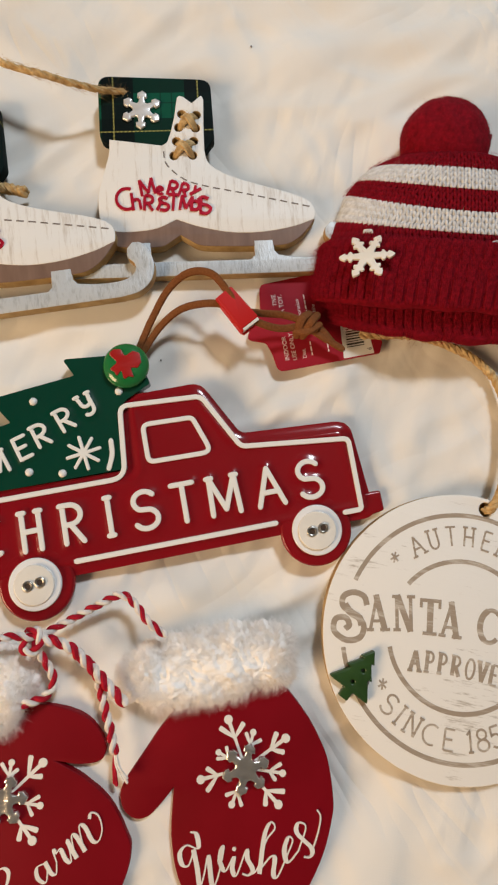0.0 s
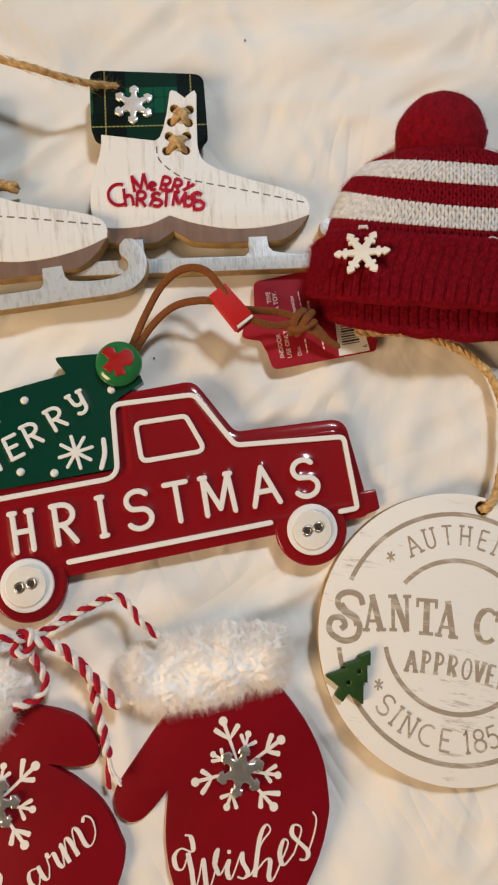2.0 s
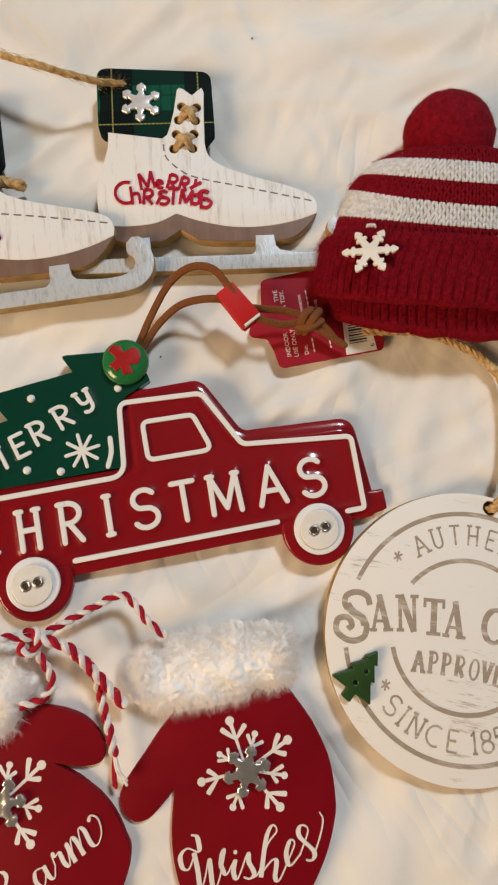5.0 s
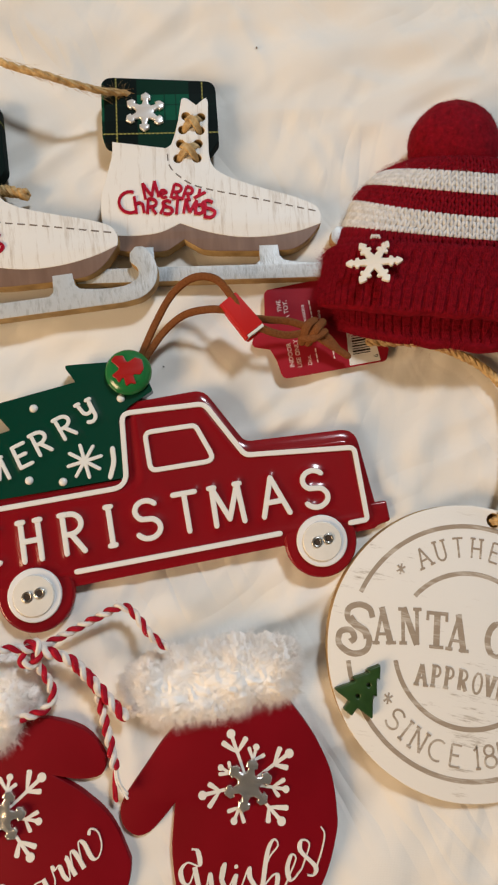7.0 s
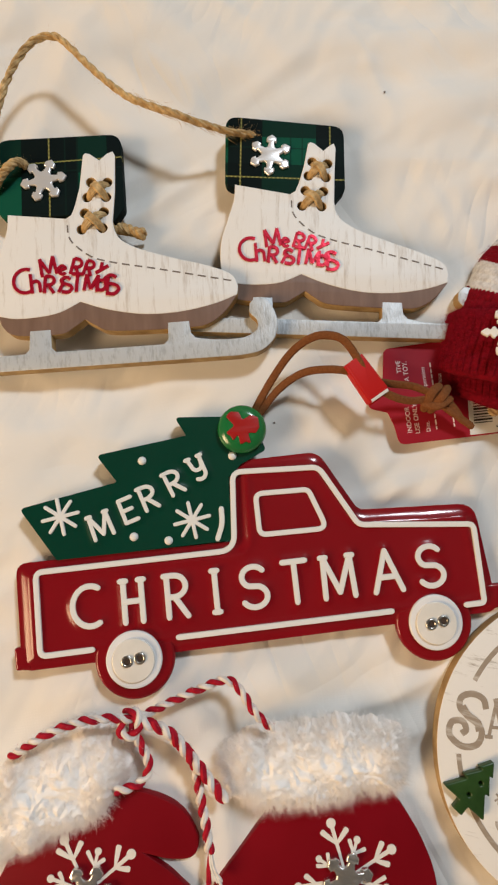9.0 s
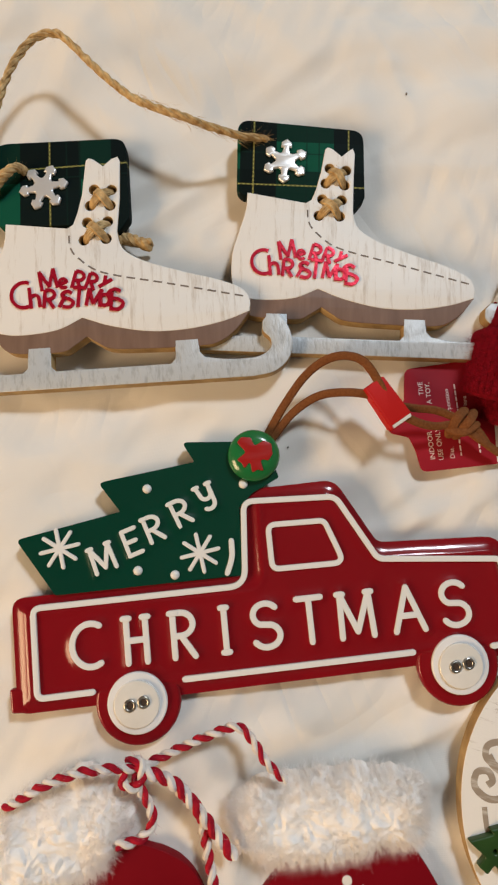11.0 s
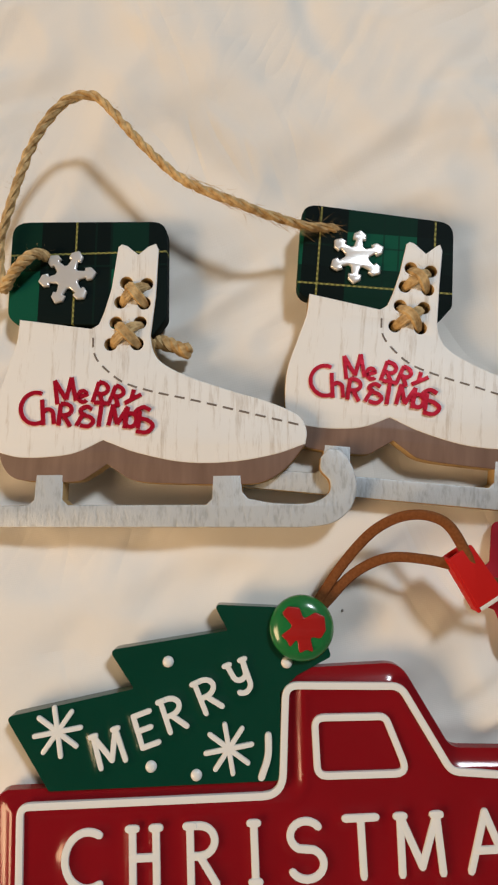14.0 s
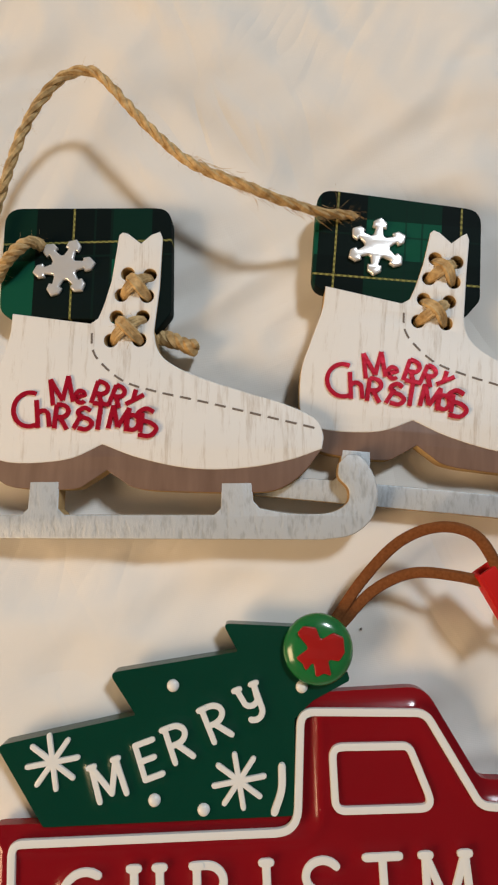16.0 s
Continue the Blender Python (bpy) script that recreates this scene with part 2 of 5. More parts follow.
def rounded(corners, r, n=5):
    """A closed outline with its corners rounded; a corner may carry its own radius."""
    out, k = [], len(corners)
    for i, c in enumerate(corners):
        p, q, s = (np.array(corners[j % k][:2], float) for j in (i - 1, i, i + 1))
        rad = c[2] if len(c) > 2 else r
        a, b = p - q, s - q
        la, lb = np.linalg.norm(a), np.linalg.norm(b)
        a, b = a / la, b / lb
        half = math.acos(max(-1, min(1, a @ b))) / 2
        cut = min(rad / max(math.tan(half), 1e-3), la * 0.45, lb * 0.45)
        for j in range(n + 1):
            t = j / n
            out.append((1 - t) ** 2 * (q + a * cut) + 2 * t * (1 - t) * q + t * t * (q + b * cut))
    return np.array(out)


def ring(x, y, r, n=24):
    return np.array([(x + r * math.cos(2 * math.pi * i / n), y + r * math.sin(2 * math.pi * i / n)) for i in range(n)])


def board(loops, z0, z1, bevel=0.0, steps=2):
    """A board with that outline (further loops are holes) from z0 to z1 and rounded rims."""
    cu = bpy.data.curves.new("t", "CURVE")
    cu.dimensions, cu.fill_mode = "2D", "BOTH"
    cu.extrude, cu.bevel_depth, cu.bevel_resolution, cu.offset = (z1 - z0) / 2 - bevel, bevel, steps, -bevel
    for pts in loops:
        s = cu.splines.new("POLY")
        s.points.add(len(pts) - 1)
        s.points.foreach_set("co", np.c_[np.array(pts)[:, :2], np.zeros(len(pts)), np.ones(len(pts))].ravel())
        s.use_cyclic_u = True
    ob = bpy.data.objects.new("t", cu)
    me = bpy.data.meshes.new_from_object(ob)
    bm = bmesh.new()
    bm.from_mesh(me)
    bpy.data.objects.remove(ob)
    bpy.data.curves.remove(cu)
    bpy.data.meshes.remove(me)
    bmesh.ops.remove_doubles(bm, verts=bm.verts, dist=0.002)
    bmesh.ops.translate(bm, verts=bm.verts, vec=(0, 0, (z0 + z1) / 2))
    return bm


def tube(pts, radius, sides=8, flat=1.0, ends=True, lift=None):
    """A tube along a line in space; radius may be a list. flat squeezes its height."""
    p = np.array(pts, float)
    if p.shape[1] == 2:
        p = np.c_[p, np.zeros(len(p))]
    if ends:
        a, b = p[0] - p[1], p[-1] - p[-2]
        r0 = radius if np.isscalar(radius) else radius[0]
        r1 = radius if np.isscalar(radius) else radius[-1]
        a, b = a / (np.linalg.norm(a) + 1e-9), b / (np.linalg.norm(b) + 1e-9)
        rr = np.full(len(p), radius) if np.isscalar(radius) else np.array(radius, float)
        p = np.r_[[p[0] + a * r0, p[0] + a * r0 * 0.75], p, [p[-1] + b * r1 * 0.75, p[-1] + b * r1]]
        rr = np.r_[r0 * 0.05, r0 * 0.66, rr, r1 * 0.66, r1 * 0.05]
    else:
        rr = np.full(len(p), radius) if np.isscalar(radius) else np.array(radius, float)
    bm = bmesh.new()
    tang = np.gradient(p, axis=0)
    side = None
    rings = []
    for c, t, r in zip(p, tang, rr):
        t = t / (np.linalg.norm(t) + 1e-9)
        if side is None:
            side = np.cross((0, 0, 1), t)
            if np.linalg.norm(side) < 1e-3:
                side = np.array((1.0, 0, 0))
        side = side - t * (side @ t)
        side = side / (np.linalg.norm(side) + 1e-9)
        up = np.cross(t, side)
        rings.append([bm.verts.new(c + r * (math.cos(a) * side + flat * math.sin(a) * up)) for a in np.arange(sides) * 2 * math.pi / sides])
    for a, b in zip(rings, rings[1:]):
        for i in range(sides):
            bm.faces.new((a[i], a[(i + 1) % sides], b[(i + 1) % sides], b[i]))
    bm.faces.new(rings[0][::-1])
    bm.faces.new(rings[-1])
    return bm


def even(pts, step):
    """The same line with its points evenly spread."""
    p = np.array(pts, float)
    d = np.r_[0, np.cumsum(np.linalg.norm(np.diff(p, axis=0), axis=1))]
    s = np.linspace(0, d[-1], max(3, int(d[-1] / step)))
    return np.c_[tuple(np.interp(s, d, p[:, k]) for k in range(p.shape[1]))]


def strand(pts, radius, lay, pitch, phase, sides=6, step=0.5, wobble=0.0):
    """One strand of a twisted cord about the line."""
    p = even(curve_line(pts, n=12), step)
    t = np.gradient(p, axis=0)
    t /= np.linalg.norm(t, axis=1)[:, None] + 1e-9
    side = np.cross(np.tile((0.0, 0, 1.0), (len(p), 1)), t)
    side /= np.linalg.norm(side, axis=1)[:, None] + 1e-6
    up = np.cross(t, side)
    a = (np.arange(len(p)) * step * 2 * math.pi / pitch + phase)[:, None]
    r = radius * (1 + wobble * np.array([noise.noise((i * 0.23, phase, 3.1)) for i in range(len(p))]))
    return tube(p + lay * (np.cos(a) * side + np.sin(a) * up), r, sides)


def hairs(name, roots, ways, length, width, mat, parent, label="", bend=0.35, seed=1, segs=3, facing=None):
    """Many thin fibres in one mesh: roots and ways are arrays of millimetres."""
    rng = np.random.default_rng(seed)
    k = len(roots)
    L = (length * rng.uniform(0.6, 1.15, k))[:, None]
    curl = rng.normal(0, bend, (k, 3))
    view = rng.normal(0, 1, (k, 3))
    side = np.cross(ways, view if facing is None else facing + 0.35 * view)
    side /= np.linalg.norm(side, axis=1)[:, None] + 1e-9
    vs = []
    for j in range(segs + 1):
        s = j / segs
        c = roots + ways * L * s + curl * L * s * s
        w = width * (1 - 0.85 * s) * side / 2
        vs += [c - w, c + w]
    co = np.stack(vs, 1).reshape(-1, 3) * MM
    m = 2 * (segs + 1)
    base = np.arange(k)[:, None] * m
    faces = np.concatenate([base + np.array([[2 * j, 2 * j + 1, 2 * j + 3, 2 * j + 2]]) for j in range(segs)])
    me = bpy.data.meshes.new(name)
    me.from_pydata(co, [], faces.tolist())
    me.materials.append(mat)
    me.shade_smooth()
    ob = new(name, me)
    ob.parent = parent
    return tagged(ob, label)


# letters as pen strokes in a box one unit high: (width, strokes); "~" marks a curved stroke
def arc(cx, cy, rx, ry, a0, a1, n=12):
    return [(cx + rx * math.cos(radians(a)), cy + ry * math.sin(radians(a))) for a in np.linspace(a0, a1, n)]


S_LINE = arc(0.3, 0.74, 0.26, 0.25, 35, 240) + arc(0.3, 0.26, 0.28, 0.26, 65, -150)
GLYPHS = {
    "A": (0.66, [[(0.02, 0), (0.32, 1)], [(0.32, 1), (0.64, 0)], [(0.14, 0.35), (0.52, 0.35)]], [(0.02, 0), (0.64, 0)]),
    "C": (0.62, [arc(0.4, 0.5, 0.38, 0.48, 60, 300, 18)], []),
    "D": (0.6, [[(0.08, 0), (0.08, 1)], [(0.08, 1)] + arc(0.2, 0.5, 0.36, 0.5, 90, -90) + [(0.08, 0)]], [(0.08, 0), (0.08, 1)]),
    "E": (0.52, [[(0.08, 0), (0.08, 1)], [(0.08, 1), (0.5, 1)], [(0.08, 0.52), (0.42, 0.52)], [(0.08, 0), (0.5, 0)]], []),
    "H": (0.62, [[(0.08, 0), (0.08, 1)], [(0.54, 0), (0.54, 1)], [(0.08, 0.5), (0.54, 0.5)]], [(0.08, 1), (0.54, 1)]),
    "I": (0.26, [[(0.13, 0), (0.13, 1)]], [(0.13, 0), (0.13, 1)]),
    "L": (0.5, [[(0.08, 1), (0.08, 0), (0.48, 0)]], [(0.08, 1)]),
    "M": (0.78, [[(0.08, 0), (0.1, 1)], [(0.1, 1), (0.4, 0.12)], [(0.4, 0.12), (0.68, 1)], [(0.68, 1), (0.72, 0)]], [(0.1, 1), (0.68, 1)]),
    "N": (0.64, [[(0.08, 0), (0.08, 1)], [(0.08, 1), (0.56, 0)], [(0.56, 0), (0.56, 1)]], [(0.08, 0), (0.08, 1), (0.56, 1)]),
    "O": (0.64, [arc(0.32, 0.5, 0.28, 0.5, 90, 450, 24)], []),
    "P": (0.54, [[(0.08, 0), (0.08, 1)], [(0.08, 1)] + arc(0.24, 0.74, 0.25, 0.26, 90, -90) + [(0.08, 0.48)]], [(0.08, 0), (0.08, 1)]),
    "R": (0.58, [[(0.08, 0), (0.08, 1)], [(0.08, 1)] + arc(0.24, 0.74, 0.27, 0.26, 90, -90) + [(0.08, 0.48)], [(0.24, 0.48), (0.52, 0)]], [(0.08, 1)]),
    "S": (0.6, [S_LINE], []),
    "T": (0.58, [[(0.29, 0), (0.29, 1)], [(0.02, 1), (0.56, 1)]], []),
    "U": (0.62, [[(0.08, 1), (0.08, 0.35)] + arc(0.31, 0.3, 0.23, 0.3, 180, 360) + [(0.54, 0.35), (0.54, 1)]], [(0.08, 1), (0.54, 1)]),
    "V": (0.62, [[(0.04, 1), (0.32, 0)], [(0.32, 0), (0.58, 1)]], [(0.04, 1), (0.58, 1)]),
    "Y": (0.56, [[(0.04, 1), (0.1, 0.62)] + arc(0.27, 0.62, 0.17, 0.2, 200, 340) + [(0.46, 1)], [(0.46, 1), (0.46, 0.3)] + arc(0.26, 0.25, 0.2, 0.25, 0, -130)], [(0.04, 1), (0.46, 1)]),
    "1": (0.34, [[(0.04, 0.8), (0.18, 1), (0.18, 0)]], [(0.18, 0)]),
    "5": (0.54, [[(0.48, 1), (0.14, 1), (0.1, 0.56)] + arc(0.24, 0.32, 0.24, 0.32, 120, -140)], []),
    "8": (0.56, [arc(0.27, 0.76, 0.2, 0.24, 0, 360, 20), arc(0.27, 0.26, 0.25, 0.27, 0, 360, 20)], []),
    "*": (0.5, [[(0.25, 0.15), (0.25, 0.85)], [(0.0, 0.3), (0.5, 0.7)], [(0.0, 0.7), (0.5, 0.3)]], []),
    "a": (0.5, [arc(0.2, 0.28, 0.17, 0.24, 40, 400, 18), [(0.44, 0.62), (0.44, 0.0)]], []),
    "e": (0.48, [[(0.06, 0.32), (0.42, 0.36)] + arc(0.24, 0.32, 0.18, 0.28, 20, 310, 16)], []),
    "h": (0.5, [[(0.08, 0.0), (0.08, 1.0)], [(0.08, 0.42)] + arc(0.24, 0.4, 0.17, 0.2, 150, 0) + [(0.42, 0.0)]], []),
    "i": (0.2, [[(0.1, 0.0), (0.1, 0.6)], [(0.1, 0.84), (0.1, 0.86)]], []),
    "s": (0.56, [curve_line([(0.54, 0.84), (0.32, 1.0), (0.06, 0.86), (0.14, 0.62), (0.42, 0.46), (0.56, 0.22), (0.34, 0.0), (0.0, 0.1)])], []),
    "t": (0.4, [[(0.2, 0.0), (0.2, 0.95)], [(0.0, 0.62), (0.4, 0.62)]], []),
    "y": (0.5, [[(0.04, 0.62), (0.24, 0.1)], [(0.46, 0.66), (0.1, -0.3)]], []),
}


def pen(pts, half, z, high, sides=12, flat=True):
    """A raised round-backed stroke, its foot sunk in the surface at z."""
    p = np.array(pts, float)
    p = even(p, max(half * 0.5, 0.25)) if len(p) > 2 else np.array([p[0] + (p[1] - p[0]) * s for s in (0, 0.34, 0.67, 1)])
    bm = tube(np.c_[p, np.linspace(z, z + 0.05, len(p))], half, sides, 1.5 * high / half)
    if flat:
        for v in bm.verts:
            v.co.z = min(v.co.z, z + high * 0.8 + 0.1 * (v.co.z - z - high * 0.8))
    return bm


def ribbon(pts, half, z, high=0.12, slant=None):
    """A flat painted stroke with square rims; slant thickens the strokes that run that way."""
    p = even(np.array(pts, float), 0.3)
    t = np.gradient(p, axis=0)
    t /= np.linalg.norm(t, axis=1)[:, None] + 1e-9
    nrm = np.c_[-t[:, 1], t[:, 0]]
    h = np.full(len(p), half)
    if slant is not None:
        w = np.array((math.cos(radians(slant)), math.sin(radians(slant))))
        h = half * (0.42 + 0.95 * np.clip(t @ w, 0, 1) ** 2)
    bm = bmesh.new()
    rows_ = []
    for i, (c, q, k) in enumerate(zip(p, nrm, h)):
        a, b, up = c - q * k, c + q * k, z + high + (0.15 * i / len(p) if slant is not None else 0.0)
        rows_.append([bm.verts.new((*a, z - 0.1)), bm.verts.new((*a, up)), bm.verts.new((*b, up)), bm.verts.new((*b, z - 0.1))])
    for a, b in zip(rows_, rows_[1:]):
        for i in range(3):
            bm.faces.new((a[i], b[i], b[i + 1], a[i + 1]))
    bm.faces.new(rows_[0])
    bm.faces.new(rows_[-1][::-1])
    return bm


def letter(ch, height, half, z, high, serif=0.0, stretch=1.0, raised=True, bold=None):
    """A letter of pen strokes centred on its width; bold widens its upright strokes."""
    width, strokes, feet = GLYPHS[ch]
    out = []
    for k, s in enumerate(strokes):
        pts = [((x - width / 2) * height * stretch, y * height) for x, y in s]
        h = half
        if bold and len(pts) == 2 and (abs(pts[1][1] - pts[0][1]) > abs(pts[1][0] - pts[0][0])):
            h = bold
        out.append(pen(pts, h, z + 0.04 * k, high) if raised else ribbon(pts, h, z, high + 0.035 * k))
    if serif:
        for x, y in feet:
            cx = (x - width / 2) * height * stretch
            pts = [(cx - serif, y * height), (cx + serif, y * height)]
            out.append(pen(pts, half, z + 0.16, high) if raised else ribbon(pts, half, z, high + 0.15))
    return merge(*out)


def near(pts, places):
    """The distance from every point to the nearest of the places."""
    out = np.full(len(pts), 1e9)
    for k in range(0, len(places), 200):
        out = np.minimum(out, np.linalg.norm(pts[:, None] - places[None, k:k + 200], axis=2).min(1))
    return out


def stamped(outline, thick, step, height):
    """A sheet-metal plate: its top is cut fine and lifted by height(points, distance to the rim)."""
    bm = board([outline], 0.0, thick)
    lo, hi = outline.min(0), outline.max(0)
    for axis in (0, 1):
        for c in np.arange(lo[axis] + step * 0.37, hi[axis], step):
            at, no = [0, 0, 0], [0, 0, 0]
            at[axis], no[axis] = c, 1
            bmesh.ops.bisect_plane(bm, geom=bm.verts[:] + bm.edges[:] + bm.faces[:], dist=1e-4, plane_co=at, plane_no=no)
    top_verts = [v for v in bm.verts if v.co.z > thick * 0.5]
    xy = np.array([v.co[:2] for v in top_verts])
    rim = even(np.r_[outline, outline[:1]], 0.3)
    for v, z in zip(top_verts, height(xy, near(xy, rim))):
        v.co.z = z
    bm.normal_update()
    return bm


def stroke_places(ch, height, stretch, x, y, turn=0.0):
    """Evenly spread places along the strokes of a letter."""
    width, strokes, _ = GLYPHS[ch]
    out = [even(np.array([((u - width / 2) * height * stretch, v * height) for u, v in q]), 0.5) for q in strokes]
    p = np.concatenate(out)
    c, sn = math.cos(radians(turn)), math.sin(radians(turn))
    return np.c_[x + p[:, 0] * c - p[:, 1] * sn, y + p[:, 0] * sn + p[:, 1] * c]


def snowflake(r, arm, head, z0, z1, bevel, turn, hub=0.34):
    """A six-armed flake with barbed tips, cut from one plate."""
    pts = []
    for k in range(6):
        a = radians(60 * k + turn)
        c, s = math.cos(a), math.sin(a)
        for u, v in ((hub * r, -arm * 1.25), (0.64 * r, -arm * 0.85), (0.62 * r, -head), (0.84 * r, -head * 0.95), (1.0 * r, 0), (0.84 * r, head * 0.95), (0.62 * r, head), (0.64 * r, arm * 0.85), (hub * r, arm * 1.25)):
            pts.append((u * c - v * s, u * s + v * c))
    return board([rounded(pts, 0.25, 2)], z0, z1, bevel)

# ---------------------------------------------------------------- setting
FOLDS = [  # x, y, direction, half length, half width, height
    (52, 158, 22, 48, 8, 3.6), (-38, 158, 58, 22, 4, 1.6), (10, 178, 16, 70, 8, 2.4), (-60, 170, 160, 60, 8, 1.6), (40, 10, 125, 45, 5, 1.6),
    (20, 22, 60, 30, 4, 1.2), (12, -57, 36, 40, 13, -2.6), (8, -52, 36, 30, 3.2, 2.6), (24, -58, 40, 24, 3, 2.2), (14, 14, 48, 34, 12, -2.2), (4, 10, 34, 30, 3.2, 2.0), (30, 20, 62, 22, 3, 1.8), (-20, -48, 35, 30, 5, 1.4), (-100, -20, 70, 30, 6, 1.3),
    (55, 135, 45, 40, 6, 1.8), (-130, 60, 95, 60, 6, 1.5), (60, 5, 80, 35, 5, 1.5), (0, 100, 20, 40, 6, 1.0),
    (40, -130, 80, 40, 7, 1.6), (-95, 25, 40, 35, 5, 1.4), (-75, 45, 15, 40, 4, 1.0)]


def cloth_z(x, y):
    """The sheet's height: broad swells, soft folds and finer pulled creases."""
    z = 2.4 * noise.noise((x / 52, y / 52, 0.3)) + 0.9 * noise.noise((x / 20 + y / 60, y / 28, 4.0)) + 0.2 * noise.noise((x / 8, y / 10, 8.0)) + 3.0 * (0.3 - abs(noise.noise(((x + y) / 45, (y - 0.6 * x) / 32, 2.0)))) - 1.5
    for d, across, along, h, k in ((32, 13, 80, 2.8, 11.0), (115, 13, 60, 1.5, 17.0), (62, 8, 50, 1.2, 23.0)):
        c, s = math.cos(radians(d)), math.sin(radians(d))
        u, v = x * c + y * s, -x * s + y * c
        where = max(0.0, noise.noise((x / 60, y / 60, k + 5)) + 0.25)
        z += h * where * (0.35 - abs(noise.noise((u / along, v / across + 0.6 * noise.noise((u / 30, v / 30, k)), k)))) * 2.2
    for fx, fy, d, hl, hw, h in FOLDS:
        c, s = math.cos(radians(d)), math.sin(radians(d))
        u, v = (x - fx) * c + (y - fy) * s, -(x - fx) * s + (y - fy) * c
        v += 6 * math.sin(u / 26)
        z += h * math.exp(-(u / hl) ** 2 - (v / hw) ** 2)
    cap = 0.9 + 2.6 * min(1.0, max(0.0, (y - 138) / 16))
    return z if z < 0 else cap * math.tanh(z / cap)


def sheet():
    """The bed sheet: fine where it is seen, coarse towards the bed's edges, where it hangs to the floor."""
    def axis(lo, hi):
        return np.r_[-925, -908, np.linspace(-900, lo, 14)[:-1], np.arange(lo, hi, 1.5), np.linspace(hi, 900, 14), 908, 925]
    xs, ys = axis(-170, 150), axis(-180, 240)

    def drape(x, y):
        """How far the sheet hangs down over the bed's side."""
        return float(np.interp(max(abs(x), abs(y)), (900, 908, 925), (0, 12, 597)))

    verts = [(x * MM, y * MM, (cloth_z(x, y) - drape(x, y)) * MM) for y in ys for x in xs]
    w = len(xs)
    faces = [(j * w + i, j * w + i + 1, (j + 1) * w + i + 1, (j + 1) * w + i) for j in range(len(ys) - 1) for i in range(w - 1)]
    me = bpy.data.meshes.new("ground")
    me.from_pydata(verts, [], faces)
    me.materials.append(CLOTH)
    me.shade_smooth()
    return tagged(new("ground", me), "cream white cotton bed sheet with soft creases", "bed sheet", kind="structure")


def block(name, x0, x1, y0, y1, z0, z1, mat, label, category):
    bm = bmesh.new()
    bmesh.ops.create_cube(bm, size=1)
    bm.transform(Matrix.Translation(((x0 + x1) / 2, (y0 + y1) / 2, (z0 + z1) / 2)) @ Matrix.Diagonal((x1 - x0, y1 - y0, z1 - z0, 1)))
    bmesh.ops.scale(bm, vec=(1000, 1000, 1000), verts=bm.verts)
    return tagged(part(name, bm, mat, smooth=False), label, category, kind="structure")


sheet()
block("floor", -2.2, 2.2, -2.2, 2.2, -0.65, -0.6, WALL, "plain floor round the bed", "floor")
block("ceiling", -2.2, 2.2, -2.2, 2.2, 2.45, 2.5, WALL, "plain pale ceiling", "ceiling")
for name_, box in (("wall_north", (-2.2, 2.2, 2.1, 2.2)), ("wall_south", (-2.2, 2.2, -2.2, -2.1)), ("wall_east", (2.1, 2.2, -2.1, 2.1)), ("wall_west", (-2.2, -2.1, -2.1, 2.1))):
    block(name_, *box, -0.6, 2.45, WALL, "plain pale room wall", "wall")


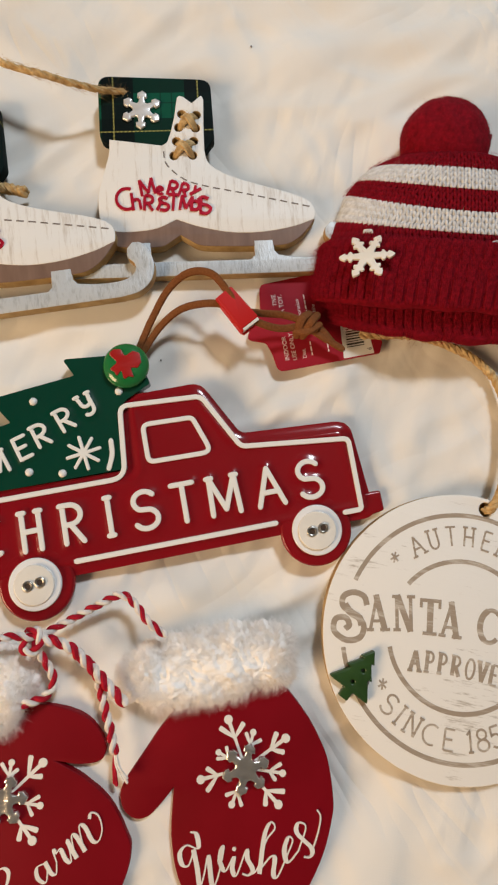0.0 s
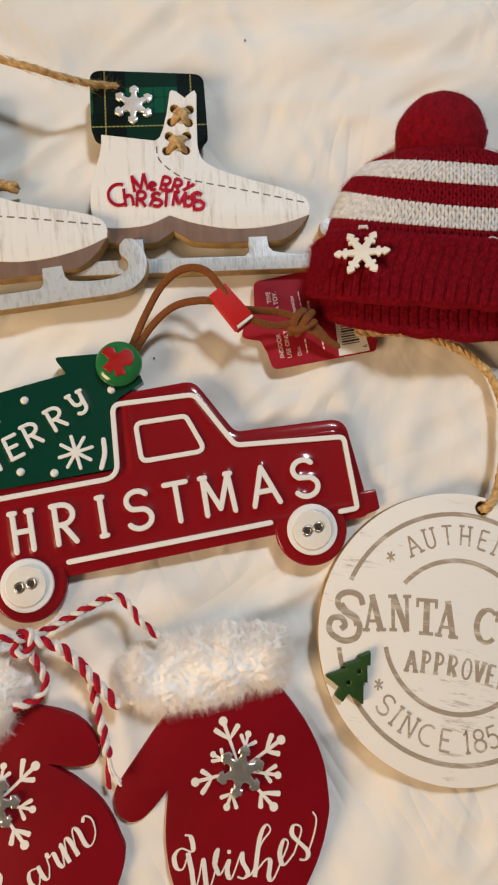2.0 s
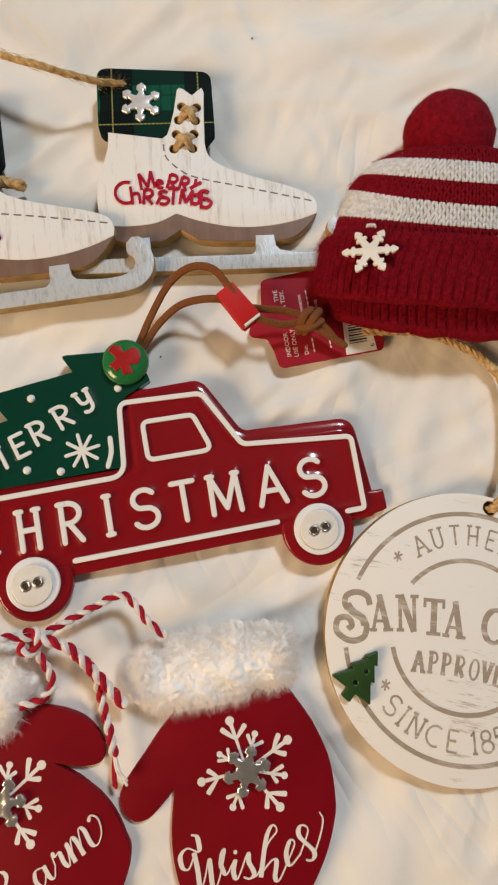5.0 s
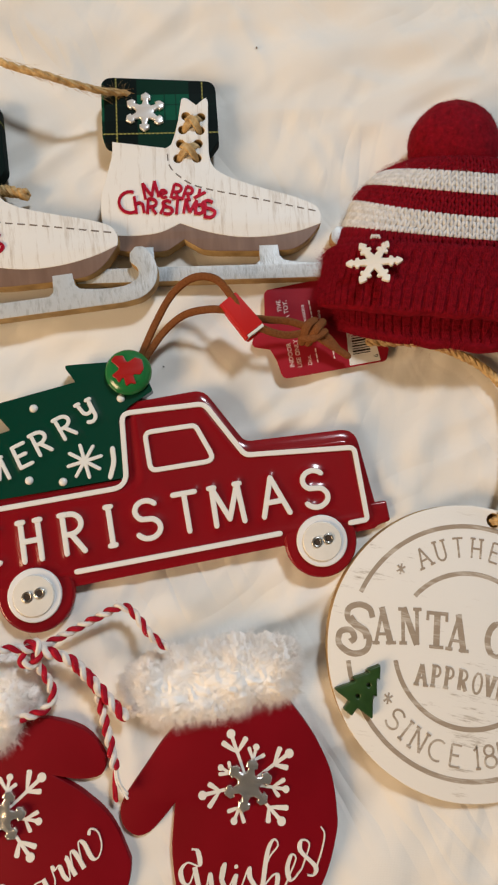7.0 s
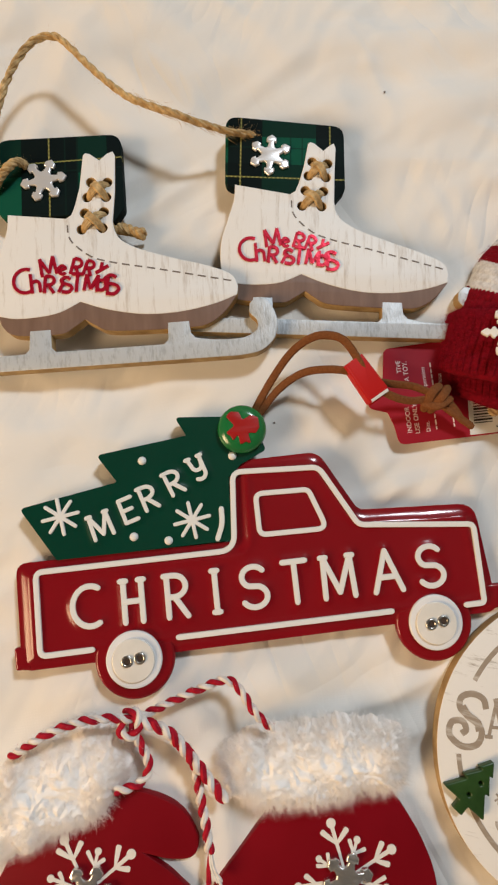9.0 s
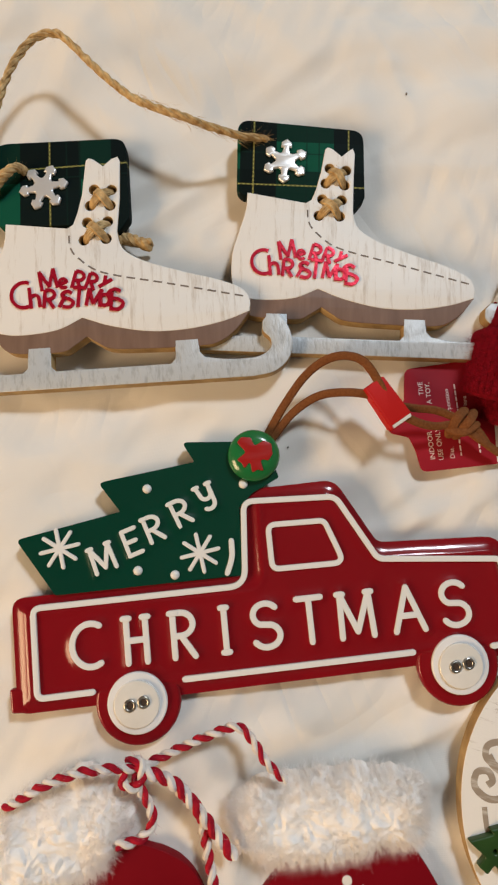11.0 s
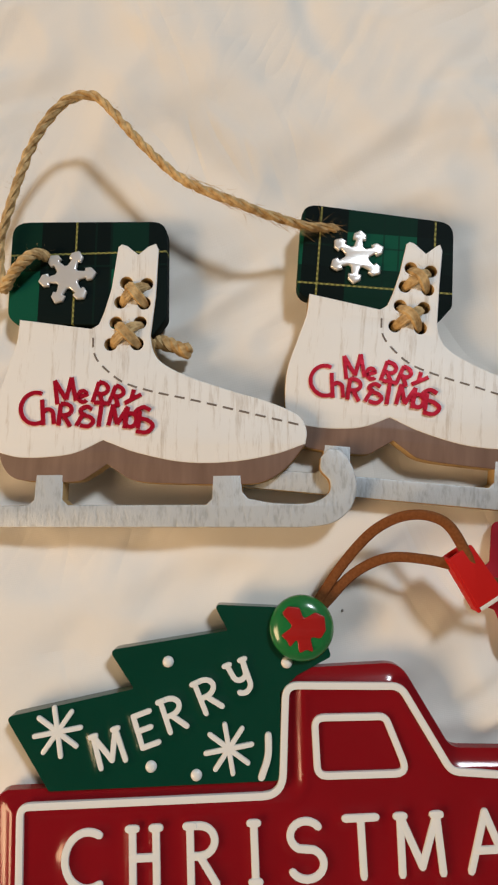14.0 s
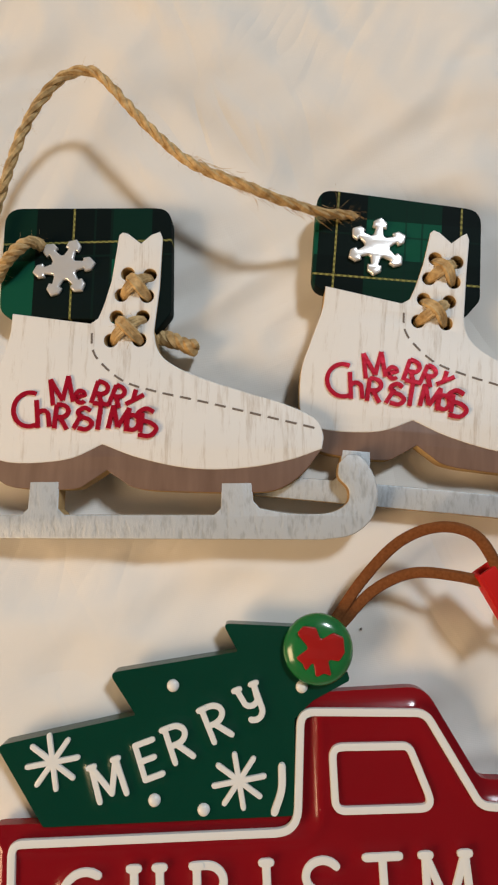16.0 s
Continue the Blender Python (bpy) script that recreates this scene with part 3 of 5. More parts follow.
# ---------------------------------------------------------------- red truck ornament
def truck():
    t = thing("truck_ornament", "red tin pickup truck ornament with green tree, lying on the sheet", "ornament", -53.9, -35.7, 1.5, 10.03, tilt=(1.2, 0.6))
    t.scale = (0.991, 0.991, 1)
    top = 3.6
    body = rounded([(-46.2, -4.6, 3.4), (-46.4, 26.9, 3.6), (21.0, 26.2, 1), (21.8, 50.9, 5), (49.5, 51.2, 6), (60, 31.6, 4), (97.2, 29.6, 6), (99.4, -4.2, 3.4)], 3)
    wheel = [ring(x, y, 11.9, 48) for x, y in ((-12.8, -4.4), (78.6, -4.7))]
    word = list(zip("CHRISTMAS", (-25.9, -11.9, 1.2, 13.0, 24.7, 37.4, 50.6, 66.0, 79.7), (1.0, 0.85, 0.95, 1.05, 1.0, 0.95, 1.05, 1.0, 1.0)))
    word_marks = np.concatenate([stroke_places(ch, 12.2, st * 1.12, x, 6.0) for ch, x, st in word])
    merry = (("M", -18.9, 32.1, 16), ("E", -10.4, 35.8, 17), ("R", -3.7, 39.0, 18), ("R", 4.7, 42.9, 21), ("Y", 12.4, 46.5, 18))
    merry_marks = np.concatenate([stroke_places(ch, 7.2, 1.28, x, y, a) for ch, x, y, a in merry])

    def body_height(p, d):
        """A rim that rises in a hollow curve to the outline, a flat field and soft swellings under the letters."""
        q = np.minimum(d, 4.2)
        rise = 2.4 + np.where(q < 2.2, 0.068 * q * q, 0.33 + 0.3 * (q - 2.2) + 0.015 * (q - 2.2) ** 2)
        ridge = 0.35 * np.exp(-((d - 4.4) / 1.3) ** 2)
        dent = 0.1 * np.array([noise.noise((x / 16, y / 16, 2.0)) for x, y in p])
        return rise + ridge + 0.76 * np.exp(-(near(p, word_marks) / 1.8) ** 2) + dent * np.minimum(d / 5, 1)

    def tree_height(p, d):
        return top - 0.05 * np.exp(-d) + 0.62 * np.exp(-(near(p, merry_marks) / 1.45) ** 2) + 0.05 * np.array([noise.noise((x / 12, y / 12, 5.0)) for x, y in p])

    part("body", stamped(body, 2.0, 0.8, body_height), RED_TIN, t, "glossy red enamelled tin body")
    for nub in ([(-48.3, 2.4), (-43, 2.6), (-43, -4.6), (-48.1, -4.2)], [(95, 4.3), (102.9, 4.1), (102.9, -2.7), (95, -4.1)]):
        part("bumper", board([rounded(nub, 1.0)], 0.2, 2.6, 0.9, 4), RED_TIN, t)
    for w in wheel:
        part("wheel_arch", board([w], 0.3, top - 0.15, 1.1, 4), RED_TIN, t)
    tree = rounded([(-33.8, 26.6), (-44.0, 43.2, 1.2), (-14.0, 48.2, 0.4), (-19.8, 57.2, 1.2), (8.6, 60.5, 0.4), (5.4, 66.7, 1), (30, 64.6), (33, 53.5), (24.6, 49.6), (20.4, 46), (19.4, 26.6), (-32, 26.6)], 1)
    part("tree", stamped(tree, 2.0, 0.8, tree_height), GREEN_TIN, t, "dark green enamelled tin tree in the truck bed")
    trim = rounded([(-25.0, -0.5, 0.1), (-40.2, -0.6, 2), (-40.2, 23.7, 2.2), (19.9, 23.6, 5), (21.8, 47.5, 3), (48.9, 46.2, 4), (59.2, 27.0, 3.5),
                    (95.4, 23.2, 2), (94.9, -0.9, 1.2), (89.2, -0.9, 0.1)], 2, 6)
    trim = trim[5:-5]
    part("trim_line", pen(trim, 0.9, top, 0.6), WHITE_ENAMEL, t, "raised white outline")
    window = rounded([(28.2, 40.0), (44.8, 39.6), (49.2, 27.0), (28.2, 27.3)], 2.2)
    part("window_line", pen(np.r_[window, window[:2]], 0.85, top - 0.05, 0.6), WHITE_ENAMEL, t, "raised white window outline")
    part("sill_line", pen([(0.6, 0), (65.8, -0.1)], 0.9, top, 0.6), WHITE_ENAMEL, t, "raised white sill line")
    for ch, x, st in word:
        part("letter", moved(letter(ch, 12.2, 0.9, top + 0.4, 0.4, 0.0 if ch in "CSAT" else 0.85, st * 1.12), x, 6.0), WHITE_ENAMEL, t)
    for ch, x, y, turn in merry:
        part("letter", moved(letter(ch, 7.2, 0.68, top + 0.36, 0.4, 0.6 if ch in "MRY" else 0.0, 1.28), x, y, 0, turn), WHITE_ENAMEL, t)
    for x, y, turn in ((-31.8, 39.5, 20), (7.9, 34.1, 20)):
        bms = []
        for k in range(4):
            a = radians(45 * k + turn - 12)
            bms.append(pen([(x - 5.4 * math.cos(a), y - 5.4 * math.sin(a)), (x + 5.4 * math.cos(a), y + 5.4 * math.sin(a))], 0.62, top, 0.5))
        part("star", merge(*bms), WHITE_ENAMEL, t, "raised white star")
    part("star", pen(curve_line([(17.2, 36.6), (16.9, 32), (15.2, 27.6)]), 0.85, top, 0.6), WHITE_ENAMEL, t, "sliver of a raised white star")
    for x, y in ((-5.8, 54.0), (-10.2, 31.0), (0.2, 28.7), (22.3, 52.6)):
        bm = bmesh.new()
        bmesh.ops.create_uvsphere(bm, u_segments=16, v_segments=10, radius=1.35)
        bmesh.ops.scale(bm, vec=(1, 1, 0.6), verts=bm.verts)
        part("dot", moved(bm, x, y, top), WHITE_ENAMEL, t)
    for (x, y) in ((-12.9, -4.6), (78.7, -4.8)):
        b = part("button_wheel", board([ring(x, y, 8.3, 48), ring(x - 1.9, y - 0.1, 0.9, 12), ring(x + 1.9, y + 0.4, 0.9, 12)], top - 0.2, top + 1.0, 0.45, 4), PEARL_RIM, t, "white two-hole button")
        part("button_face", board([ring(x - 0.1, y - 0.1, 6.35, 44), ring(x - 1.9, y - 0.1, 0.9, 12), ring(x + 1.9, y + 0.4, 0.9, 12)], top + 0.9, top + 1.75, 0.4, 4), PEARL, b, "cream pearly raised face")
        for dx, dy in ((-1.9, -0.1), (1.9, 0.4)):
            part("rivet", merge(board([ring(x + dx, y + dy, 1.75, 20), ring(x + dx, y + dy, 0.95, 12)], top + 1.4, top + 2.3, 0.35, 3)), STEEL, b, "small steel rivet")
            # dark disc standing in for the shade inside the rivet
            part("rivet_hole", board([ring(x + dx, y + dy, 1.1, 12)], top + 1.1, top + 1.9, 0.1), HOLE_SHADE, b)
    d = bmesh.new()
    bmesh.ops.create_uvsphere(d, u_segments=40, v_segments=20, radius=7.7)
    bmesh.ops.scale(d, vec=(1, 1, 0.42), verts=d.verts)
    for v in d.verts:
        v.co.z = max(-1.5, min(v.co.z, 2.2 + 0.12 * v.co.z))
    ball = part("bauble", moved(d, 26.2, 60.6, top + 0.9), BALL_GREEN, t, "round glossy green bauble")
    bow = [board([0.88 * rounded([(0.4, 2.8), (-0.6, 5.8), (-3.6, 6.2), (-5.4, 4.6), (-3.8, 2.6), (-2.6, 1.0), (-6.0, -1.2), (-4.4, -2.4), (-3.6, -4.4), (-1.6, -2.0), (-1.3, -6.0), (0.8, -5.0), (2.6, -5.8), (1.8, -1.7),
                           (4.6, -2.4), (6.1, -0.4), (6.0, 3.2), (3.6, 4.4)], 0.9, 4)], top + 3.0, top + 3.75, 0.2)]
    part("bow", moved(merge(*bow), 26.2, 60.6), BOW_RED, ball, "red bow")
    return t


truck()


def suede_loop():
    c = thing("suede_hanger", "brown suede hanging loop knotted over the red tag", "cord")
    runs = [[(-35.5, 33.5, 4.2), (-30.5, 44, 7), (-24.5, 53, 11), (-17.5, 57.2, 14.5), (-10, 56.4, 15.4), (-4.4, 50.2, 14.4), (-0.6, 45.4, 12.8), (6, 44.6, 11.4), (14, 44.8, 9.4), (22, 42.8, 8.2)],
            [(-34.0, 33.0, 4.2), (-28, 41.5, 6), (-21, 46.6, 9), (-13, 47.6, 12), (-5.5, 46.8, 13), (-1, 44.4, 12.6), (6, 41.2, 11), (13, 40.2, 9), (20, 41.6, 8)],
            [(22, 42.8, 8.0), (27, 40.6, 7.0), (31.5, 35.8, 5.6)], [(21, 42.0, 7.8), (27, 38.3, 6.8), (34.2, 34.4, 5.4)]]
    for r in runs:
        p = even(curve_line(r, n=10), 0.8)
        part("strap", tube(p, 1.25, 8, 0.62), SUEDE, c, "brown suede lace")
    knot = [tube(even(curve_line([(18.5, 38.6, 7.4), (20, 43.0, 9.8), (22.6, 45.6, 8.4)], n=8), 0.7), 1.5, 8, 0.7),
            tube(even(curve_line([(20.5, 38.2, 7.4), (23.2, 42.0, 10.2), (25.6, 45.4, 8.0)], n=8), 0.7), 1.4, 8, 0.7),
            tube(even(curve_line([(18.2, 39.6, 8.0), (22, 38.9, 9.6), (26, 41.6, 8.8)], n=8), 0.7), 1.3, 8, 0.7)]
    part("knot", merge(*knot), SUEDE, c, "brown suede knot")
    clip = thing("price_clip", "bright red folded card clip round the suede loop", "clip", -2.0, 46.0, 10.4, -50, tilt=(0, 8))
    part("clip_top", board([rounded([(-6.6, -3.2), (6.4, -3.6), (6.6, 3.4), (-6.6, 2.8)], 0.6)], 3.2, 3.9, 0.2), CLIP_RED, clip)
    part("clip_under", board([rounded([(-6.6, -3.4), (8.2, -3.8), (8.2, 3.0), (-6.6, 2.8)], 0.6)], 0.2, 0.8, 0.2), CLIP_RED, clip)
    part("clip_fold", board([rounded([(-6.6, -3.9), (7.4, -4.2), (7.4, -3.3), (-6.6, -3.0)], 0.3)], 0.3, 3.8, 0.2), CLIP_RED, clip)
    part("clip_edge", board([rounded([(6.5, -3.7), (7.4, -3.7), (7.6, 3.0), (6.6, 3.2)], 0.2)], 0.9, 3.7, 0.1), TAG_WHITE, clip, "pale cut edge")


suede_loop()


def words(text, height, mat, parent, x, y, z, turn, name="print"):
    cu = bpy.data.curves.new("t", "FONT")
    cu.body, cu.size, cu.extrude = text, height * 1.4, 0.02
    ob = bpy.data.objects.new("t", cu)
    me = bpy.data.meshes.new_from_object(ob)
    bm = bmesh.new()
    bm.from_mesh(me)
    bpy.data.objects.remove(ob)
    bpy.data.curves.remove(cu)
    return part(name, moved(bm, x, y, z, turn), mat, parent, smooth=False)


def tag():
    g = thing("paper_tag", "red printed paper swing tag with barcode, partly under the hat", "tag", 0, 0, 0, 0)
    z = 1.9
    outline = rounded([(6.4, 59.0, 2.5), (31, 64.5), (49.5, 38.2, 1.5), (48.4, 33.9, 1.5), (12.6, 27.2, 2.5), (10.6, 33.5, 2), (8.4, 37.6, 1.5), (1.6, 38.6, 2), (4.4, 47.0, 2), (6.5, 49)], 1)
    part("card", board([outline], z - 0.5, z, 0.1), TAG_RED, g, "red card")
    part("label_panel", board([rounded([(34.4, 48.2), (43.0, 49.0), (46.4, 34.0), (35.6, 32.0)], 0.3)], z - 0.1, z + 0.06), TAG_WHITE, g, "white barcode panel")
    for k, w in enumerate((0.5, 0.25, 0.6, 0.25, 0.4, 0.7, 0.3, 0.5, 0.25, 0.6, 0.3)):
        bm = board([[(-3.1, -w / 2), (3.1, -w / 2), (3.1, w / 2), (-3.1, w / 2)]], z, z + 0.1)
        part("bar", moved(bm, 39.3 + 0.06 * k, 45.8 - k * 0.92, 0, 10), INK, g, smooth=False)
    words("84", 1.8, INK, g, 44.4, 40.6, z + 0.1, 100)
    words("6", 1.6, INK, g, 45.6, 35.2, z + 0.1, 100)
    for text, x, y, size in (("TIVE", 12.6, 51.2, 1.55), ("A TOY.", 15.2, 48.6, 1.55), ("INDOOR", 16.6, 31.4, 1.55), ("USE ONLY", 19.2, 31.4, 1.55), ("Dist.", 22.6, 32.2, 1.35), ("orporation", 21.4, 45.6, 1.35), ("hina", 26.2, 49.0, 1.35), ("Inc.", 29.4, 54.4, 1.35)):
        words(text, size, TAG_PRINT, g, x, y, z + 0.05, 99)
    for x, y, n in ((23.4, 46.5, 8.0), (24.6, 33.2, 5.0), (30.4, 34.5, 5)):
        k = 0.0
        while k < n:
            w = 1.0 + (k * 7.3 % 1.4)
            bm = board([[(0, -0.22), (w, -0.22), (w, 0.22), (0, 0.22)]], z, z + 0.06)
            part("print", moved(bm, x - 0.16 * k, y + k, 0, 99), TAG_PRINT, g, smooth=False)
            k += w + 0.45


tag()


# ---------------------------------------------------------------- ice skate ornaments
def skate(name, label, plaid, up=0.0, spin=26, shift=0.0):
    s = thing(name, label, "ornament", group="pair of skate ornaments")
    top = 4.6
    sole_top = [(55.2, 19.8), (47.7, 17.3), (37.2, 15.6), (25.9, 15.7), (14.7, 18.1), (6.4, 21.2)]
    heel_top = [(6.4, 21.2), (-0.2, 18.2), (-7, 17.2), (-14, 17.2), (-19.2, 18.4)]
    boot = np.concatenate([curve_line([(-16.2, 52.4), (-16.6, 46.5), (-18.6, 39), (-20.5, 31), (-20.2, 22), (-18.8, 18.6)])[:-1], curve_line(heel_top[::-1])[:-1], curve_line(sole_top[::-1])[:-1],
                           curve_line([(55.2, 19.8), (55.5, 23.2), (53.5, 26.8), (47, 30.0), (36, 33.6), (26.2, 37.2), (20.5, 40.4), (18.2, 43.5), (17.3, 48)])[:-1],
                           np.array([(17.6 + shift, 58), (18.0 + shift, 67.2 + up), (17.3 + shift, 68.9 + up), (16.2, 68.2 + up), (13.7, 66.0 + up), (10.6, 68.6 + up), (9.2, 69.0 + up), (8.4, 68.2 + up), (7.0, 60), (5.4, 54), (4.2, 50.8), (2.4, 49.6)])])
    eyes = ((9.9, 61.6), (15.1, 61.1), (8.6, 56.4), (14.6, 56.0), (7.6, 51.0), (13.7, 50.9), (6.5, 45.4), (13.1, 45.4))
    eyes = tuple((x + shift, y) for x, y in eyes)
    part("boot", raw_sides(board([boot] + [ring(x, y, 1.62, 18) for x, y in eyes], 0.3, top, 0.3)), BOOT_WHITE, s, "whitewashed wooden boot with grey grain", mats=(PLY,))
    # added dark plate, so the eyelet holes look shaded
    part("hole_backing", board([boot], 0.0, 0.6, 0.1), HOLE_SHADE, s, "dark backing of the boot, painted shade in its eyelet holes")
    sole = np.concatenate([curve_line([(-19.4, 18.6), (-17.6, 14.4), (-14.4, 12.0), (-8, 11.3), (0.5, 11.3), (4, 13), (7.6, 15.4)])[:-1],
                           curve_line([(7.6, 15.4), (10.6, 13.4), (14.7, 11.3), (24, 10.6), (40, 10.3), (46, 11.2), (51, 14.6), (55.2, 19.8)]),
                           np.array([(50, 21), (37, 19), (25, 19), (14, 21.5), (6.4, 24), (-2, 21.5), (-14, 20.5)])])
    part("sole", raw_sides(board([sole], 0.15, top - 0.15, 0.25)), SOLE_BROWN, s, "brown painted sole", mats=(PLY,))
    inner = curve_line([(41.5, 7.0), (48, 5.9), (56, 5.9), (60.2, 8.0), (60.6, 11.0), (58.6, 13.6), (58.7, 16.6)])
    outer = curve_line([(60.6, 18.6), (63.6, 18.0), (66.2, 14), (66.9, 9), (65.2, 4.4), (61, 1.2), (55, 0.2)])
    blade = np.concatenate([[(-29.5, 0.6), (-30.2, 3), (-29.5, 5.4), (-11.2, 5.7), (-9.8, 7.0), (-9.6, 13), (-3.0, 13), (-2.9, 7.0), (-1.5, 5.7), (31.6, 5.6), (33.0, 7.0), (33.1, 12.5), (39.8, 12.5), (40.1, 8.6)], inner, outer])
    part("blade", raw_sides(board([blade], 0.2, top - 0.1, 0.3)), BLADE_GREY, s, "silver-grey brushed wooden blade", mats=(PLY,))
    cup = rounded([(-19.9, 77.8 + up * 0.5), (20.8, 75.4 + up * 0.9), (21.2, 52, 3), (17.0, 46.5, 3), (4.6, 49.4 + up * 0.4), (-19.6, 51.6)], 4.2)
    part("cuff", board([cup] + [ring(x, y, 1.66, 18) for x, y in eyes[:6]], 0.4, top - 0.35, 0.25), plaid, s, "dark green and black plaid cuff")
    part("snowflake", moved(snowflake(7.6, 1.0, 1.75, top - 0.5, top + 0.6, 0.42, spin, 0.38), -4.4, 63.4), SILVER, s, "shiny silver snowflake")
    path = even(curve_line([(2.9, 47.2), (3.2, 43.6), (5.0, 40.4), (10.5, 35.8), (18, 33.2), (30, 30.4), (54.6, 24.2)], n=10), 0.5)
    for a in range(0, len(path) - 5, 8):
        part("stitch_mark", ribbon(path[a:a + 6], 0.24, top, 0.05), MARKS, s, smooth=False)
    step = 0.0
    for ch, x, y, h, turn in (("M", -3.3, 31.0, 6.4, 10), ("e", 1.3, 30.9, 5.4, 12), ("R", 4.9, 30.6, 5.6, -16), ("R", 9.0, 30.2, 5.0, -20), ("y", 13.4, 31.2, 4.6, -38),
                              ("C", -11.6, 25.2, 8.6, 8), ("h", -7.6, 25.2, 6.8, 6), ("R", -3.6, 24.8, 5.8, -4), ("i", -0.4, 24.8, 4.8, -28), ("s", 2.4, 24.6, 5.2, 6), ("T", 5.4, 24.5, 6.2, -6),
                              ("M", 10.0, 24.4, 5.6, -10), ("a", 13.9, 24.0, 7.4, -6), ("s", 17.4, 22.8, 6.6, 8)):
        step += 0.02
        bm = letter(ch, h * 0.95, 0.5, top - 0.1, 0.38 + step, 0.0, 1.2, False)
        part("letter", moved(bm, 3 + (x - 3) * 0.95, 27.8 + (y - 28) * 0.94, 0, turn), RED_FOIL, s, "shiny red cut-out letter")
    for k in (0, 4):
        (a, b, c, d) = eyes[k:k + 4]
        for p, q, h in ((a, d, 1.7), (b, c, 1.2)):
            for off in (-0.75, 0.0, 0.75):
                n = np.array((q[1] - p[1], p[0] - q[0]))
                n = n / np.linalg.norm(n) * off
                mid = ((p[0] + q[0]) / 2 + n[0], (p[1] + q[1]) / 2 + n[1], top + h)
                pts = [(p[0] + n[0] * 0.5, p[1] + n[1] * 0.5, top - 1.6), (p[0] * 0.8 + q[0] * 0.2 + n[0], p[1] * 0.8 + q[1] * 0.2 + n[1], top + 0.5), mid,
                       (p[0] * 0.2 + q[0] * 0.8 + n[0], p[1] * 0.2 + q[1] * 0.8 + n[1], top + 0.5), (q[0] + n[0] * 0.5, q[1] + n[1] * 0.5, top - 1.6)]
                part("lace", tube(even(curve_line(pts), 0.5), 0.6, 6), JUTE, s, "jute lace")
    rng = np.random.default_rng(int(spin))
    mids = np.array([np.mean(eyes[k:k + 4], axis=0) for k in (0, 4)])[rng.integers(0, 2, 220)]
    ways = rng.normal(0, 1, (220, 3)) * (1, 1, 0.4)
    ways /= np.linalg.norm(ways, axis=1)[:, None]
    hairs("lace_fuzz", np.c_[mids + rng.normal(0, 1.2, (220, 2)), np.full(220, top + 1.0)], ways, 1.9, 0.09, JUTE, s, "frayed jute lace fibres", 0.5, int(spin))
    return s


right = skate("skate_ornament", "whitewashed wooden ice skate ornament with plaid cuff, tip under the hat", PLAID)
left = skate("skate_ornament", "whitewashed wooden ice skate ornament with plaid cuff, overlapping its twin", PLAID_TWIN, 3.2, 8, 0.9)
right.matrix_world = pose(-27.9 * MM, 59.9 * MM, 0.9 * MM, 1.2, 0, 2.73)
left.matrix_world = pose(-96.6 * MM, 43.2 * MM, 1.8 * MM, 0, -2.5, 7.9) @ Matrix.Diagonal((1.035, 1.035, 1, 1))


def jute_cord(name, label, pts, r=0.72, strands=3, pitch=7.0, fuzz=260, seed=3):
    c = thing(name, label, "cord")
    for k in range(strands):
        part("strand", strand(pts, r, r * 0.8, pitch, 2 * math.pi * k / strands, 6, 0.6, 0.45), JUTE, c)
    p = even(curve_line(pts, n=12), 0.3)
    rng = np.random.default_rng(seed)
    idx = rng.integers(1, len(p) - 1, fuzz)
    t = p[idx + 0] - p[idx - 1]
    t /= np.linalg.norm(t, axis=1)[:, None] + 1e-9
    way = rng.normal(0, 1, (fuzz, 3)) + 1.3 * t
    way /= np.linalg.norm(way, axis=1)[:, None]
    hairs("fuzz", p[idx] + way * r * 0.8, way, 2.0, 0.07, JUTE, c, "loose jute fibres", 0.5, seed)
    return c


jute_cord("jute_hanger", "twisted jute cord arching between the two skates",
          [(-126.5, 103.0, 7.5), (-129.0, 114.5, 8), (-127.6, 125.0, 9.5), (-126.0, 135.0, 10.5), (-123.6, 143.4, 11.5), (-120.0, 151.0, 12), (-116.6, 154.8, 12.3), (-112.6, 156.4, 12.5), (-108.2, 155.4, 12.5), (-100.0, 148.2, 12.5), (-92.0, 141.2, 13), (-84.0, 135.0, 14), (-76.0, 131.2, 15), (-69.0, 129.0, 15.5), (-60.0, 127.8, 13.5),
           (-51.0, 128.0, 10.5), (-46.0, 129.4, 8.2), (-43.0, 130.2, 7.0), (-41.0, 130.2, 5.4)], 0.68, 3, 13.0, 760)
fray = np.random.default_rng(31)
fray_way = np.c_[fray.normal(0.9, 0.4, 50), fray.normal(0.0, 0.4, 50), fray.normal(0.2, 0.25, 50)]
fray_way /= np.linalg.norm(fray_way, axis=1)[:, None]
hairs("fray", np.c_[fray.normal(-44, 1.6, 50), fray.normal(129.8, 0.5, 50), fray.normal(7.6, 0.4, 50)], fray_way, 2.8, 0.09, JUTE, bpy.data.objects["jute_hanger"], "frayed jute end", 0.6, 31)
along = even(curve_line([(-84, 135.0, 14), (-69.0, 129.0, 15.5), (-60.0, 127.8, 13.5), (-51.0, 128.0, 10.5), (-46, 129.4, 8.4)], n=12), 0.5)
wisp = along[fray.integers(0, len(along) - 1, 420)] + fray.normal(0, 0.75, (420, 3))
wisp_way = np.array((0.9, -0.22, -0.28)) + fray.normal(0, 0.16, (420, 3))
hairs("fray", wisp, wisp_way / np.linalg.norm(wisp_way, axis=1)[:, None], 3.6, 0.12, JUTE, bpy.data.objects["jute_hanger"], "loose jute fibres lying along the cord", 0.12, 32)
